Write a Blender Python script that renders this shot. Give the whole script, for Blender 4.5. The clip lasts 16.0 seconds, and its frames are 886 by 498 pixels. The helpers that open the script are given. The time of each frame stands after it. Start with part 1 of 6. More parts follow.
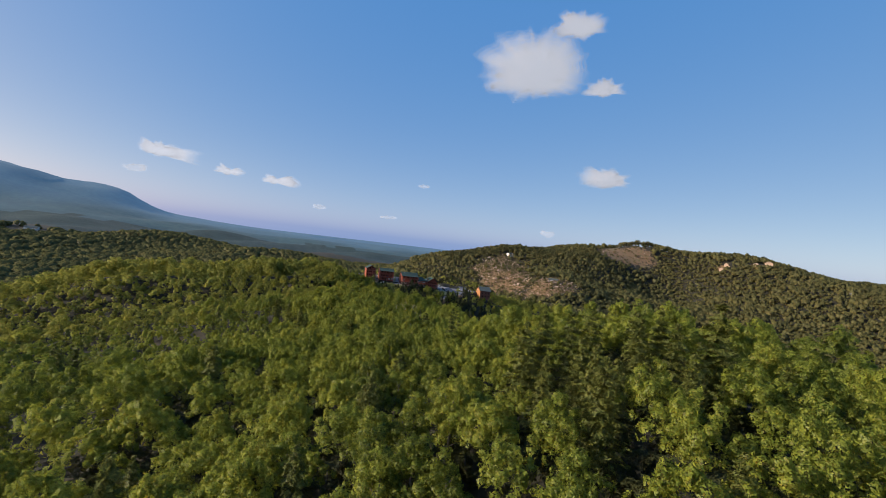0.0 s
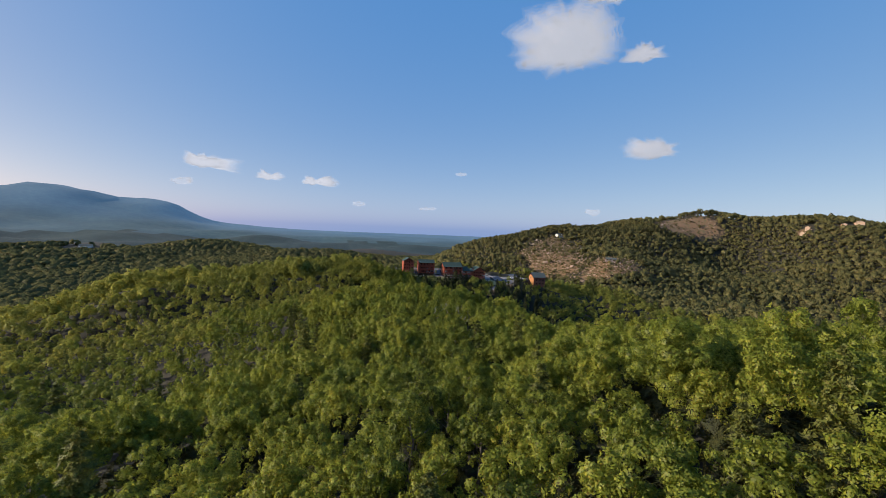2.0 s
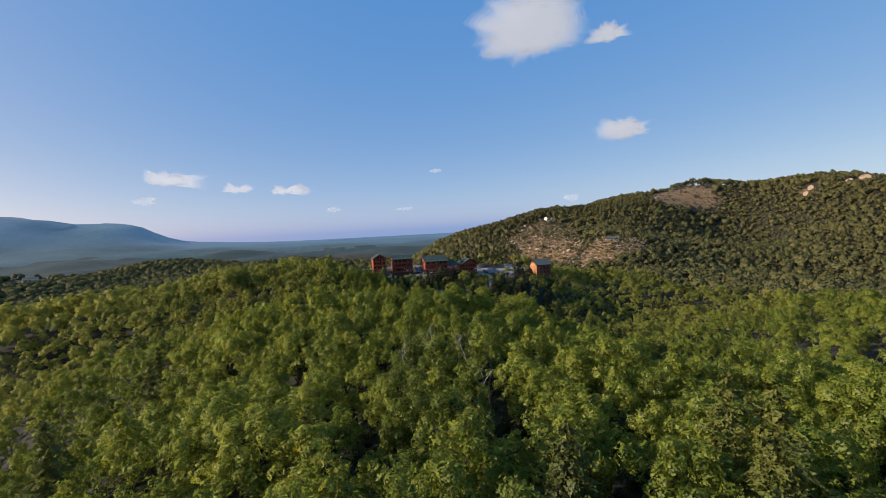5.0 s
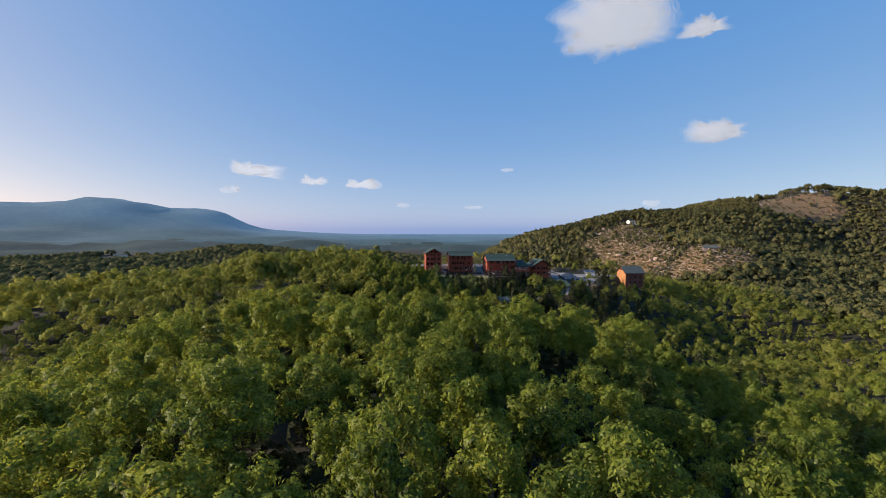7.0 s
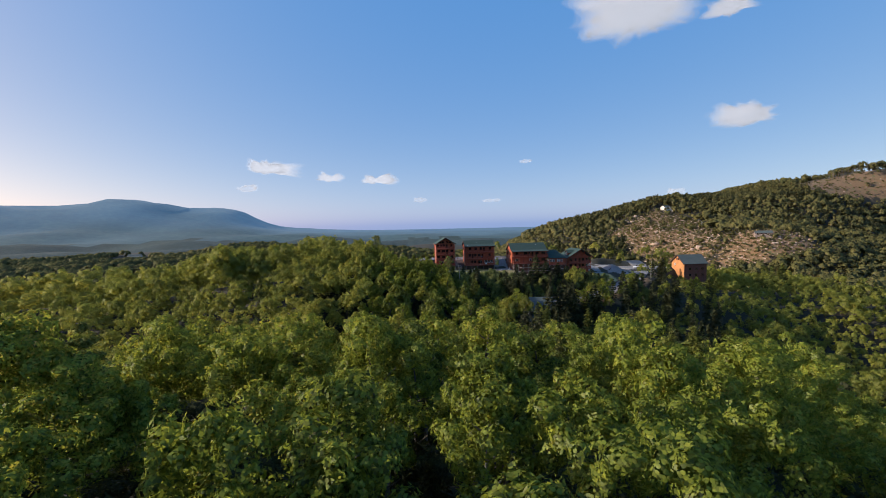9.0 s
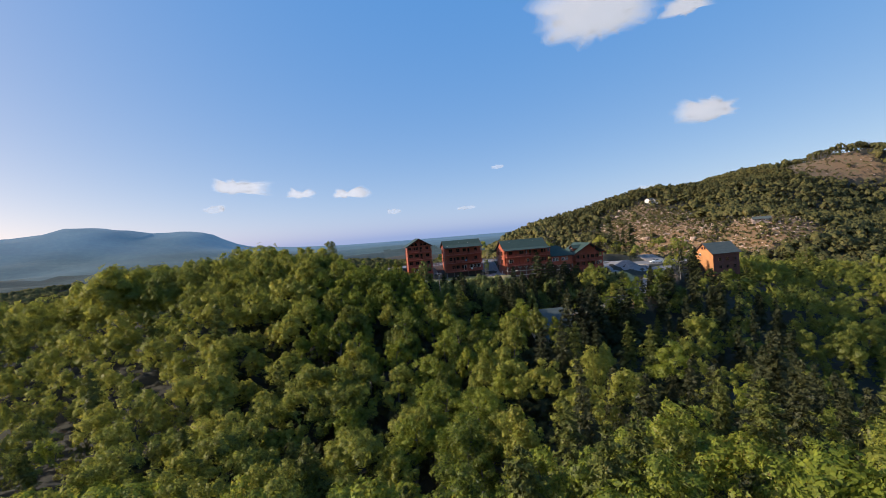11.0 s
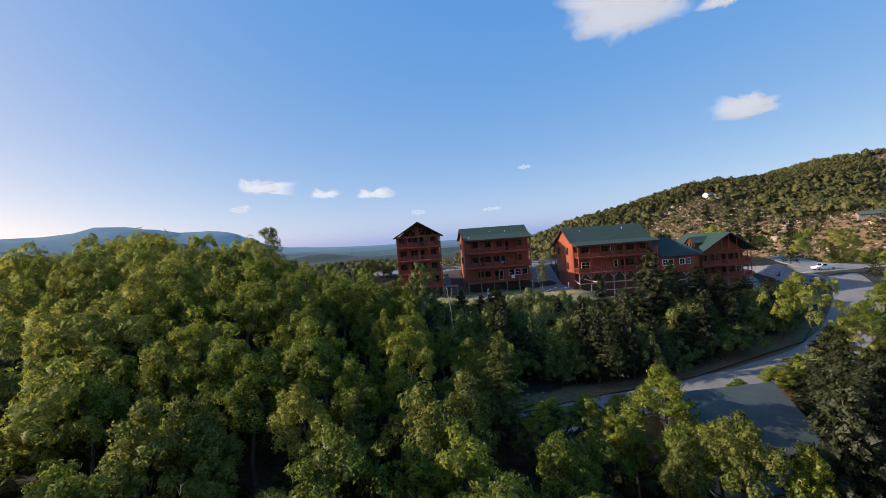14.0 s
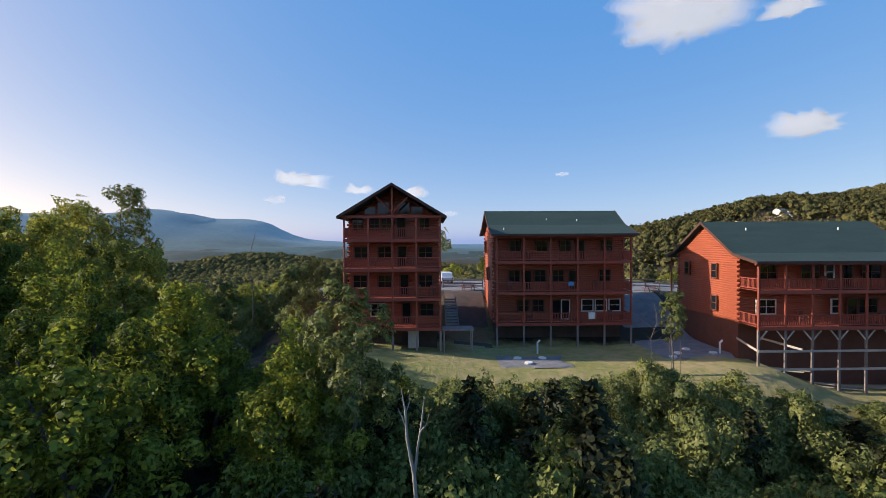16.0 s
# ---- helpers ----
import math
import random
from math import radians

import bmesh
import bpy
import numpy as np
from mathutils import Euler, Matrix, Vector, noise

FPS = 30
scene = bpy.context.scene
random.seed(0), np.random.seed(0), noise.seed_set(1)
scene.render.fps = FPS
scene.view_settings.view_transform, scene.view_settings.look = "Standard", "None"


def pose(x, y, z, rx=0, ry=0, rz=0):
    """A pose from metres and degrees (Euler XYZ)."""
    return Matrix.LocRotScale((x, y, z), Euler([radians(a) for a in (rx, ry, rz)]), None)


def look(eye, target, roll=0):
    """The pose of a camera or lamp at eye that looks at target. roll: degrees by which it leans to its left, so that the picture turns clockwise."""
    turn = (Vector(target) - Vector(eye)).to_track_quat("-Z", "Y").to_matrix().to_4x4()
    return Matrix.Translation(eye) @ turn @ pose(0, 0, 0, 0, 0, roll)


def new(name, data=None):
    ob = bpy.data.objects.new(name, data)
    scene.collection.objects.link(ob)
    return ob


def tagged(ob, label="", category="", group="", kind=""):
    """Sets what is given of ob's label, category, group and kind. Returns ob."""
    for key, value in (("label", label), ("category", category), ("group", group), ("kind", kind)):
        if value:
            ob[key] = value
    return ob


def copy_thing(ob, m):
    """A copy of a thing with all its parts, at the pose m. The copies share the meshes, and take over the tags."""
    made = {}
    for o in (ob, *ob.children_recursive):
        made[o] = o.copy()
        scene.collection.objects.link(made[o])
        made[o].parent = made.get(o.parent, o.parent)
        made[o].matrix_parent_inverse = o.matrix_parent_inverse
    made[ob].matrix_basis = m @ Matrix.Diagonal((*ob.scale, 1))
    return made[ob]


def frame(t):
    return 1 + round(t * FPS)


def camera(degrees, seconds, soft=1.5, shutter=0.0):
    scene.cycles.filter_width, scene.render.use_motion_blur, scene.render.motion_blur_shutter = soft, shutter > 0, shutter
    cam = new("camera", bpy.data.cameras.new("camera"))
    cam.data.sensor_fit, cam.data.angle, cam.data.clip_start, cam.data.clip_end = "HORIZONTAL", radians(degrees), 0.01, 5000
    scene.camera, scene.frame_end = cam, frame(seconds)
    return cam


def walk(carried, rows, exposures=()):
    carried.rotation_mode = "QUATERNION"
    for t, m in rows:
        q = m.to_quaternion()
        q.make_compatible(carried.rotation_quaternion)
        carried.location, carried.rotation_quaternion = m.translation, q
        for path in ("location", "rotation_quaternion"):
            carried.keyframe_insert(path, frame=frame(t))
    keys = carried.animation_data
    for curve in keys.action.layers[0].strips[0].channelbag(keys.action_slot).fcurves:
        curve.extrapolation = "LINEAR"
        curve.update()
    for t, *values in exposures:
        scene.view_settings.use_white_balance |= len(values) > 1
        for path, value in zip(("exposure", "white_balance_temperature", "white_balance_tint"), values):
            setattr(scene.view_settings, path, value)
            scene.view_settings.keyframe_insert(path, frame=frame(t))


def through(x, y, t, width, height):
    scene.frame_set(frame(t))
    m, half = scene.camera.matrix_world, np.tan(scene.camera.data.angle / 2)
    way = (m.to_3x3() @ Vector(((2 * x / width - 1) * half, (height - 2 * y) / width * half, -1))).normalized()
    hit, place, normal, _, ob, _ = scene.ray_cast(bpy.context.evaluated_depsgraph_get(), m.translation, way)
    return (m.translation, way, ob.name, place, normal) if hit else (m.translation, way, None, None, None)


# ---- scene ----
cam = camera(86.7, 16.0, soft=0.6)
PATH = [
    (0, (1.434, 2.694, 43.853), (2.071, 4.59, 43.829), 6.8),
    (0.5, (5.72, 16.588, 43.406), (6.349, 18.487, 43.376), 4.3),
    (1, (9.662, 30.104, 42.763), (10.25, 32.014, 42.704), 3.1),
    (1.5, (13.545, 43.665, 41.501), (14.06, 45.596, 41.414), 2.9),
    (2, (17.402, 57.572, 39.866), (17.869, 59.515, 39.782), 2.3),
    (2.5, (20.952, 71.982, 38.217), (21.46, 73.913, 38.111), 0.3),
    (3, (24.575, 85.973, 36.448), (25.112, 87.897, 36.339), -1.2),
    (3.5, (28.193, 100.95, 34.8), (28.759, 102.865, 34.704), -2.4),
    (3.7, (29.627, 106.587, 34.219), (30.201, 108.501, 34.118), -2.9),
    (5.8, (46.499, 166.884, 27.021), (46.97, 168.826, 26.943), -2.1),
    (6, (48.097, 172.168, 26.641), (48.535, 174.118, 26.558), -1.8),
    (6.5, (51.781, 185.343, 25.414), (52.134, 187.31, 25.325), -0.8),
    (7, (55.224, 198.857, 24.367), (55.49, 200.837, 24.284), 0.1),
    (7.5, (58.137, 212.529, 23.307), (58.363, 214.514, 23.222), -0.2),
    (8, (60.672, 225.89, 22.088), (60.88, 227.877, 21.991), -0.6),
    (8.2, (61.524, 231.22, 21.576), (61.723, 233.208, 21.471), -0.7),
    (10.5, (69.232, 287.202, 15.526), (69.456, 289.187, 15.443), -2.7),
    (11, (70.579, 300.59, 14.264), (70.864, 302.568, 14.198), -4.6),
    (11.5, (72.444, 313.706, 13.639), (72.727, 315.684, 13.576), -4.8),
    (12, (74.414, 326.715, 12.708), (74.677, 328.697, 12.642), -4.8),
    (12.5, (76.447, 338.803, 11.66), (76.7, 340.786, 11.596), -5.3),
    (13, (78.703, 351.976, 10.963), (78.922, 353.963, 10.902), -4.9),
    (13.5, (80.953, 365.382, 10.255), (81.146, 367.372, 10.204), -4.4),
    (14, (83.058, 378.782, 9.548), (83.239, 380.773, 9.498), -4.2),
    (14.5, (85.227, 391.768, 8.817), (85.351, 393.763, 8.765), -2.6),
    (15, (87.295, 404.772, 8.101), (87.391, 406.769, 8.06), -2.2),
    (15.5, (89.01, 418.156, 7.855), (89.058, 420.155, 7.819), -0.1),
    (16, (90.497, 431.675, 7.686), (90.55, 433.674, 7.652), -0.3),
]
walk(cam, [(t, look(eye, target, roll)) for t, eye, target, roll in PATH], [(0, 0.17, 6150, 13), (8, 0.30, 6150, 13), (16, 0.46, 6150, 13)])

# ---- daylight ----
SUN_AZ, SUN_EL = 273.5, 22.0  # degrees clockwise from +y, and above the horizon
to_sun = Vector((math.sin(radians(SUN_AZ)) * math.cos(radians(SUN_EL)), math.cos(radians(SUN_AZ)) * math.cos(radians(SUN_EL)), math.sin(radians(SUN_EL))))
world = bpy.data.worlds.new("sky")
scene.world = world
world.use_nodes = True
wn, wl = world.node_tree.nodes, world.node_tree.links
sky = wn.new("ShaderNodeTexSky")
sky.sky_type = "NISHITA"
sky.sun_disc = False
sky.sun_elevation, sky.sun_rotation = radians(SUN_EL), radians(SUN_AZ)
sky.altitude, sky.air_density, sky.dust_density, sky.ozone_density = 1500, 0.5, 4.0, 1.0
gain = wn.new("ShaderNodeMix")
gain.data_type, gain.blend_type = "RGBA", "MULTIPLY"
gain.inputs[0].default_value, gain.inputs[7].default_value = 1.0, (2.6, 1.59, 0.50, 1)
haze = wn.new("ShaderNodeMix")  # thin, even haze in the air
haze.data_type = "RGBA"
haze.inputs[0].default_value, haze.inputs[7].default_value = 0.5, (0.15, 2.8, 7.85, 1)
wl.new(sky.outputs[0], gain.inputs[6]), wl.new(gain.outputs[2], haze.inputs[6]), wl.new(haze.outputs[2], wn["Background"].inputs[0])
wn["Background"].inputs[1].default_value = 0.115
sun = new("sun", bpy.data.lights.new("sun", "SUN"))
sun.data.energy, sun.data.angle, sun.data.color = 5.0, radians(0.53), (1.0, 0.90, 0.74)
sun.matrix_world = look((0, 0, 300), Vector((0, 0, 300)) - to_sun)

# ---- materials ----
def nodes_of(name):
    m = bpy.data.materials.new(name)
    m.use_nodes = True
    return m, m.node_tree.nodes, m.node_tree.links


def ramp(n, stops):
    r = n.new("ShaderNodeValToRGB")
    while len(r.color_ramp.elements) < len(stops):
        r.color_ramp.elements.new(0.5)
    for e, (p, c) in zip(r.color_ramp.elements, stops):
        e.position, e.color = p, (*c, 1)
    return r


def noise_tex(n, l, vec, scale, detail=4, rough=0.6):
    t = n.new("ShaderNodeTexNoise")
    t.inputs["Scale"].default_value, t.inputs["Detail"].default_value, t.inputs["Roughness"].default_value = scale, detail, rough
    if vec is not None:
        l.new(vec, t.inputs["Vector"])
    return t


def stretched(n, l, vec, sx, sy, sz):
    m = n.new("ShaderNodeMapping")
    m.inputs["Scale"].default_value = (sx, sy, sz)
    l.new(vec, m.inputs["Vector"])
    return m.outputs[0]


def surface(name, stops, scale, rough=0.8, bump=0.3, fine=6.0, metal=0.0, stretch=None, spread=0.0, step=0.02, coords="Object"):
    """Two scales of noise in colour, fine relief, and a little spread from object to object."""
    m, n, l = nodes_of(name)
    p = n["Principled BSDF"]
    tc = n.new("ShaderNodeTexCoord").outputs[coords]
    vec = stretched(n, l, tc, *stretch) if stretch else tc
    a, b = noise_tex(n, l, vec, scale), noise_tex(n, l, vec, scale * fine, 6)
    mix = n.new("ShaderNodeMix")
    mix.inputs[0].default_value = 0.4
    l.new(a.outputs[0], mix.inputs[2]), l.new(b.outputs[0], mix.inputs[3])
    value = mix.outputs[0]
    if spread:
        info = n.new("ShaderNodeObjectInfo")
        ma = n.new("ShaderNodeMath")
        ma.operation = "MULTIPLY_ADD"
        ma.inputs[1].default_value = spread
        l.new(info.outputs["Random"], ma.inputs[0]), l.new(value, ma.inputs[2])
        mb = n.new("ShaderNodeMath")
        mb.operation = "SUBTRACT"
        mb.inputs[1].default_value = spread / 2
        l.new(ma.outputs[0], mb.inputs[0])
        value = mb.outputs[0]
    r = ramp(n, stops)
    l.new(value, r.inputs[0]), l.new(r.outputs[0], p.inputs["Base Color"])
    p.inputs["Roughness"].default_value, p.inputs["Metallic"].default_value = rough, metal
    if bump:
        bu = n.new("ShaderNodeBump")
        bu.inputs["Strength"].default_value, bu.inputs["Distance"].default_value = bump, step
        l.new(b.outputs[0], bu.inputs["Height"]), l.new(bu.outputs[0], p.inputs["Normal"])
    return m


def foliage(name, stops, through=0.26, gloss=0.012, cells=3.6, gap=0.62):
    """Sprays of leaves: each leaf and each tree has its own shade and tilt, gaps between the leaves are open, and light passes through in part."""
    m, n, l = nodes_of(name)
    n.remove(n["Principled BSDF"])
    out = n["Material Output"]
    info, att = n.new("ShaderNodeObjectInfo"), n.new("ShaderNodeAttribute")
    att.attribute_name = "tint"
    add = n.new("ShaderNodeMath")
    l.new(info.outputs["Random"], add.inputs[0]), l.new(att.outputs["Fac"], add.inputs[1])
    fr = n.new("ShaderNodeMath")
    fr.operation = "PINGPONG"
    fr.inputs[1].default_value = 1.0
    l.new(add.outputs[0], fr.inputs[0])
    vor = n.new("ShaderNodeTexVoronoi")
    vor.inputs["Scale"].default_value = cells
    l.new(n.new("ShaderNodeTexCoord").outputs["Object"], vor.inputs["Vector"])
    sep = n.new("ShaderNodeSeparateColor")
    l.new(vor.outputs["Color"], sep.inputs[0])
    mix = n.new("ShaderNodeMix")
    mix.inputs[0].default_value = 0.62
    l.new(fr.outputs[0], mix.inputs[2]), l.new(sep.outputs[0], mix.inputs[3])
    r = ramp(n, stops)
    l.new(mix.outputs[0], r.inputs[0])
    # every leaf leans its own way
    geo, off, tilt, sumv, unit = n.new("ShaderNodeNewGeometry"), n.new("ShaderNodeVectorMath"), n.new("ShaderNodeVectorMath"), n.new("ShaderNodeVectorMath"), n.new("ShaderNodeVectorMath")
    off.operation, tilt.operation, sumv.operation, unit.operation = "SUBTRACT", "SCALE", "ADD", "NORMALIZE"
    off.inputs[1].default_value = (0.5, 0.5, 0.5)
    tilt.inputs["Scale"].default_value = 1.7
    l.new(vor.outputs["Color"], off.inputs[0]), l.new(off.outputs[0], tilt.inputs[0])
    l.new(geo.outputs["Normal"], sumv.inputs[0]), l.new(tilt.outputs[0], sumv.inputs[1]), l.new(sumv.outputs[0], unit.inputs[0])
    d, t, g, clear = n.new("ShaderNodeBsdfDiffuse"), n.new("ShaderNodeBsdfTranslucent"), n.new("ShaderNodeBsdfGlossy"), n.new("ShaderNodeBsdfTransparent")
    g.inputs["Roughness"].default_value = 0.5
    for s in (d, t):
        l.new(r.outputs[0], s.inputs["Color"]), l.new(unit.outputs[0], s.inputs["Normal"])
    m1, m2, m3 = n.new("ShaderNodeMixShader"), n.new("ShaderNodeMixShader"), n.new("ShaderNodeMixShader")
    m1.inputs[0].default_value, m2.inputs[0].default_value = through, gloss
    l.new(d.outputs[0], m1.inputs[1]), l.new(t.outputs[0], m1.inputs[2])
    l.new(m1.outputs[0], m2.inputs[1]), l.new(g.outputs[0], m2.inputs[2])
    hole = n.new("ShaderNodeMath")
    hole.operation = "GREATER_THAN"
    hole.inputs[1].default_value = gap
    l.new(vor.outputs["Distance"], hole.inputs[0])
    l.new(hole.outputs[0], m3.inputs[0]), l.new(m2.outputs[0], m3.inputs[1]), l.new(clear.outputs[0], m3.inputs[2])
    l.new(m3.outputs[0], out.inputs["Surface"])
    return m


GREENS = [(0.05, (0.062, 0.075, 0.018)), (0.3, (0.132, 0.161, 0.023)), (0.55, (0.219, 0.253, 0.030)), (0.8, (0.314, 0.331, 0.037)), (0.97, (0.418, 0.328, 0.047))]
LEAF = foliage("broad_leaves", GREENS, 0.42, cells=6.5, gap=0.58)
OAK_LEAF = foliage("oak_leaves", [(0.05, (0.080, 0.086, 0.025)), (0.3, (0.159, 0.172, 0.034)), (0.55, (0.253, 0.265, 0.041)), (0.8, (0.348, 0.339, 0.047)), (0.97, (0.422, 0.322, 0.059))], 0.44, cells=6.5, gap=0.58)
SHRUB_LEAF = foliage("shrub_leaves", [(0.1, (0.098, 0.121, 0.040)), (0.5, (0.184, 0.204, 0.057)), (0.9, (0.299, 0.286, 0.083))], 0.3, cells=9.0)
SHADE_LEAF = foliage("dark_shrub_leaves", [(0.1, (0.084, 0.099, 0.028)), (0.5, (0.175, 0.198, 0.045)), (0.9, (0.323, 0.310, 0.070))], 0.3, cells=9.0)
# pine needles darkened to carry the shade of bank, flank and canopy floor
SHADED_NEEDLE = foliage("pine_needles", [(0.1, (0.027, 0.030, 0.014)), (0.6, (0.05, 0.055, 0.02)), (0.95, (0.088, 0.086, 0.028))], 0.14, cells=8)
PINE = foliage("ridge_pine_needles", [(0.1, (0.06, 0.07, 0.018)), (0.6, (0.125, 0.138, 0.027)), (0.95, (0.21, 0.20, 0.038))], 0.2, cells=8)
FAR_LEAF = foliage("hill_leaves", [(0.08, (0.044, 0.045, 0.019)), (0.5, (0.093, 0.089, 0.029)), (0.85, (0.144, 0.125, 0.037)), (0.97, (0.201, 0.121, 0.050))], 0.06, cells=0.9, gap=0.74)
TURNING = foliage("turning_leaves", [(0.1, (0.16, 0.07, 0.03)), (0.6, (0.26, 0.12, 0.04)), (0.95, (0.30, 0.20, 0.05))], 0.3, cells=9.0)
BARK = surface("bark", [(0.3, (0.055, 0.045, 0.036)), (0.7, (0.17, 0.145, 0.12))], 3, 0.95, 0.8, 5, stretch=(1, 1, 0.25), spread=0.3)
DEADWOOD = surface("bleached_wood", [(0.3, (0.19, 0.175, 0.15)), (0.7, (0.36, 0.335, 0.30))], 3, 0.9, 0.6, 5, stretch=(1, 1, 0.2))


# blue-green base colour with distance haze mixed into the woods' tone
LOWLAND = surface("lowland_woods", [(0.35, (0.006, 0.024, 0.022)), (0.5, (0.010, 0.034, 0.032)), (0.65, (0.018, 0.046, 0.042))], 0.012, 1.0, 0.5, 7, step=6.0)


def distant_material():
    """Woods kilometres off, with air haze painted as blue emission."""
    m, n, l = nodes_of("distant_woods")
    p = n["Principled BSDF"]
    tc = n.new("ShaderNodeTexCoord").outputs["Object"]
    big, fine = noise_tex(n, l, tc, 0.006, 5), noise_tex(n, l, tc, 0.03, 6)
    mix = n.new("ShaderNodeMix")
    mix.inputs[0].default_value = 0.5
    l.new(big.outputs[0], mix.inputs[2]), l.new(fine.outputs[0], mix.inputs[3])
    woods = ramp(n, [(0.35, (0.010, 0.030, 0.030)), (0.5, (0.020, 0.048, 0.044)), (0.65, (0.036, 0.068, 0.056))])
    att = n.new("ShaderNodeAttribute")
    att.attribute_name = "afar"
    # haze colour, glowing more strongly as afar rises
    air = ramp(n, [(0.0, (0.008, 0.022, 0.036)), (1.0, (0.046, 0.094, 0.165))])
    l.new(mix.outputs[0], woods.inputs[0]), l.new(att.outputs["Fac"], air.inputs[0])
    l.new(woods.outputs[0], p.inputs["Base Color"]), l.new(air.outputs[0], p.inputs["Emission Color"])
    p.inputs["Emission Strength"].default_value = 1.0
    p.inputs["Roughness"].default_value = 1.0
    return m


DISTANT = distant_material()


def ground_material():
    """Forest floor that gives way to bare brown soil and to mown grass where the land is marked so."""
    m, n, l = nodes_of("land_surface")
    p = n["Principled BSDF"]
    tc = n.new("ShaderNodeTexCoord").outputs["Object"]
    big, fine = noise_tex(n, l, tc, 0.12, 5), noise_tex(n, l, tc, 1.3, 6)
    mix = n.new("ShaderNodeMix")
    mix.inputs[0].default_value = 0.5
    l.new(big.outputs[0], mix.inputs[2]), l.new(fine.outputs[0], mix.inputs[3])
    floor = ramp(n, [(0.35, (0.014, 0.012, 0.006)), (0.55, (0.028, 0.024, 0.010)), (0.7, (0.026, 0.032, 0.010))])
    bare = ramp(n, [(0.3, (0.07, 0.072, 0.028)), (0.42, (0.135, 0.09, 0.042)), (0.52, (0.20, 0.112, 0.056)), (0.60, (0.09, 0.10, 0.033))])
    turf = ramp(n, [(0.3, (0.15, 0.16, 0.035)), (0.45, (0.25, 0.23, 0.065)), (0.58, (0.36, 0.28, 0.12)), (0.75, (0.42, 0.32, 0.18))])
    last = floor.outputs[0]
    l.new(mix.outputs[0], floor.inputs[0])
    for name, r in (("bare", bare), ("turf", turf)):
        l.new(mix.outputs[0], r.inputs[0])
        att = n.new("ShaderNodeAttribute")
        att.attribute_name = name
        add = n.new("ShaderNodeMath")
        add.operation = "MULTIPLY_ADD"
        add.inputs[1].default_value = 1.0
        l.new(att.outputs["Fac"], add.inputs[0]), l.new(big.outputs[0], add.inputs[2])
        edge = n.new("ShaderNodeMapRange")
        edge.inputs["From Min"].default_value, edge.inputs["From Max"].default_value = 0.92, 1.08
        l.new(add.outputs[0], edge.inputs["Value"])
        mx = n.new("ShaderNodeMix")
        mx.data_type = "RGBA"
        l.new(edge.outputs[0], mx.inputs[0]), l.new(last, mx.inputs[6]), l.new(r.outputs[0], mx.inputs[7])
        last = mx.outputs[2]
    l.new(last, p.inputs["Base Color"])
    p.inputs["Roughness"].default_value = 0.95
    bu = n.new("ShaderNodeBump")
    bu.inputs["Strength"].default_value, bu.inputs["Distance"].default_value = 0.6, 0.25
    l.new(fine.outputs[0], bu.inputs["Height"]), l.new(bu.outputs[0], p.inputs["Normal"])
    return m


LAND = ground_material()
LOG = surface("stained_logs", [(0.3, (0.23, 0.050, 0.022)), (0.5, (0.32, 0.074, 0.031)), (0.7, (0.40, 0.104, 0.044))], 0.8, 0.55, 0.5, 7, stretch=(0.3, 0.3, 3))
REDWOOD = surface("stained_boards", [(0.3, (0.23, 0.046, 0.026)), (0.7, (0.36, 0.080, 0.042))], 1.2, 0.6, 0.4, 6, spread=0.25)
ORANGE_LOG = surface("golden_logs", [(0.3, (0.36, 0.14, 0.045)), (0.7, (0.52, 0.25, 0.09))], 0.8, 0.6, 0.5, 7, stretch=(0.3, 0.3, 3))
DARK_LOG = surface("dark_boards", [(0.3, (0.11, 0.042, 0.028)), (0.7, (0.19, 0.068, 0.042))], 1, 0.7, 0.4, 6)
RAW_WOOD = surface("raw_lumber", [(0.3, (0.40, 0.32, 0.25)), (0.7, (0.56, 0.48, 0.40))], 2, 0.8, 0.3, 6, stretch=(1, 1, 0.3), spread=0.3)
GREY_WOOD = surface("weathered_posts", [(0.3, (0.17, 0.13, 0.115)), (0.7, (0.30, 0.24, 0.215))], 2, 0.85, 0.4, 6, stretch=(2, 2, 0.3), spread=0.2)
SHINGLE = surface("green_shingles", [(0.3, (0.013, 0.032, 0.025)), (0.5, (0.020, 0.045, 0.035)), (0.7, (0.031, 0.058, 0.046))], 0.5, 0.85, 0.6, 14, stretch=(0.6, 2.2, 2.2), step=0.03)
GREY_SHINGLE = surface("grey_green_shingles", [(0.3, (0.045, 0.06, 0.055)), (0.7, (0.078, 0.096, 0.088))], 0.5, 0.85, 0.6, 14, stretch=(0.6, 2.2, 2.2), step=0.03)
FASCIA = surface("dark_fascia", [(0.3, (0.045, 0.02, 0.014)), (0.7, (0.085, 0.036, 0.024))], 2, 0.7, 0.3)
CONCRETE = surface("concrete", [(0.3, (0.26, 0.25, 0.24)), (0.7, (0.42, 0.41, 0.39))], 0.7, 0.9, 0.3, 8)
# dark foundation blocks; also colours the painted shade between two lodges
BLOCK_AND_GAP_SHADE = surface("foundation_and_gap_shade", [(0.3, (0.05, 0.035, 0.03)), (0.7, (0.11, 0.075, 0.06))], 1.0, 0.9, 0.4, 6)
ASPHALT = surface("pale_asphalt", [(0.25, (0.14, 0.125, 0.115)), (0.5, (0.20, 0.185, 0.17)), (0.75, (0.27, 0.25, 0.235))], 0.25, 0.9, 0.3, 14)
GRAVEL = surface("gravel", [(0.25, (0.12, 0.115, 0.115)), (0.5, (0.20, 0.19, 0.19)), (0.75, (0.29, 0.28, 0.275))], 1.2, 0.95, 0.8, 9, step=0.05)
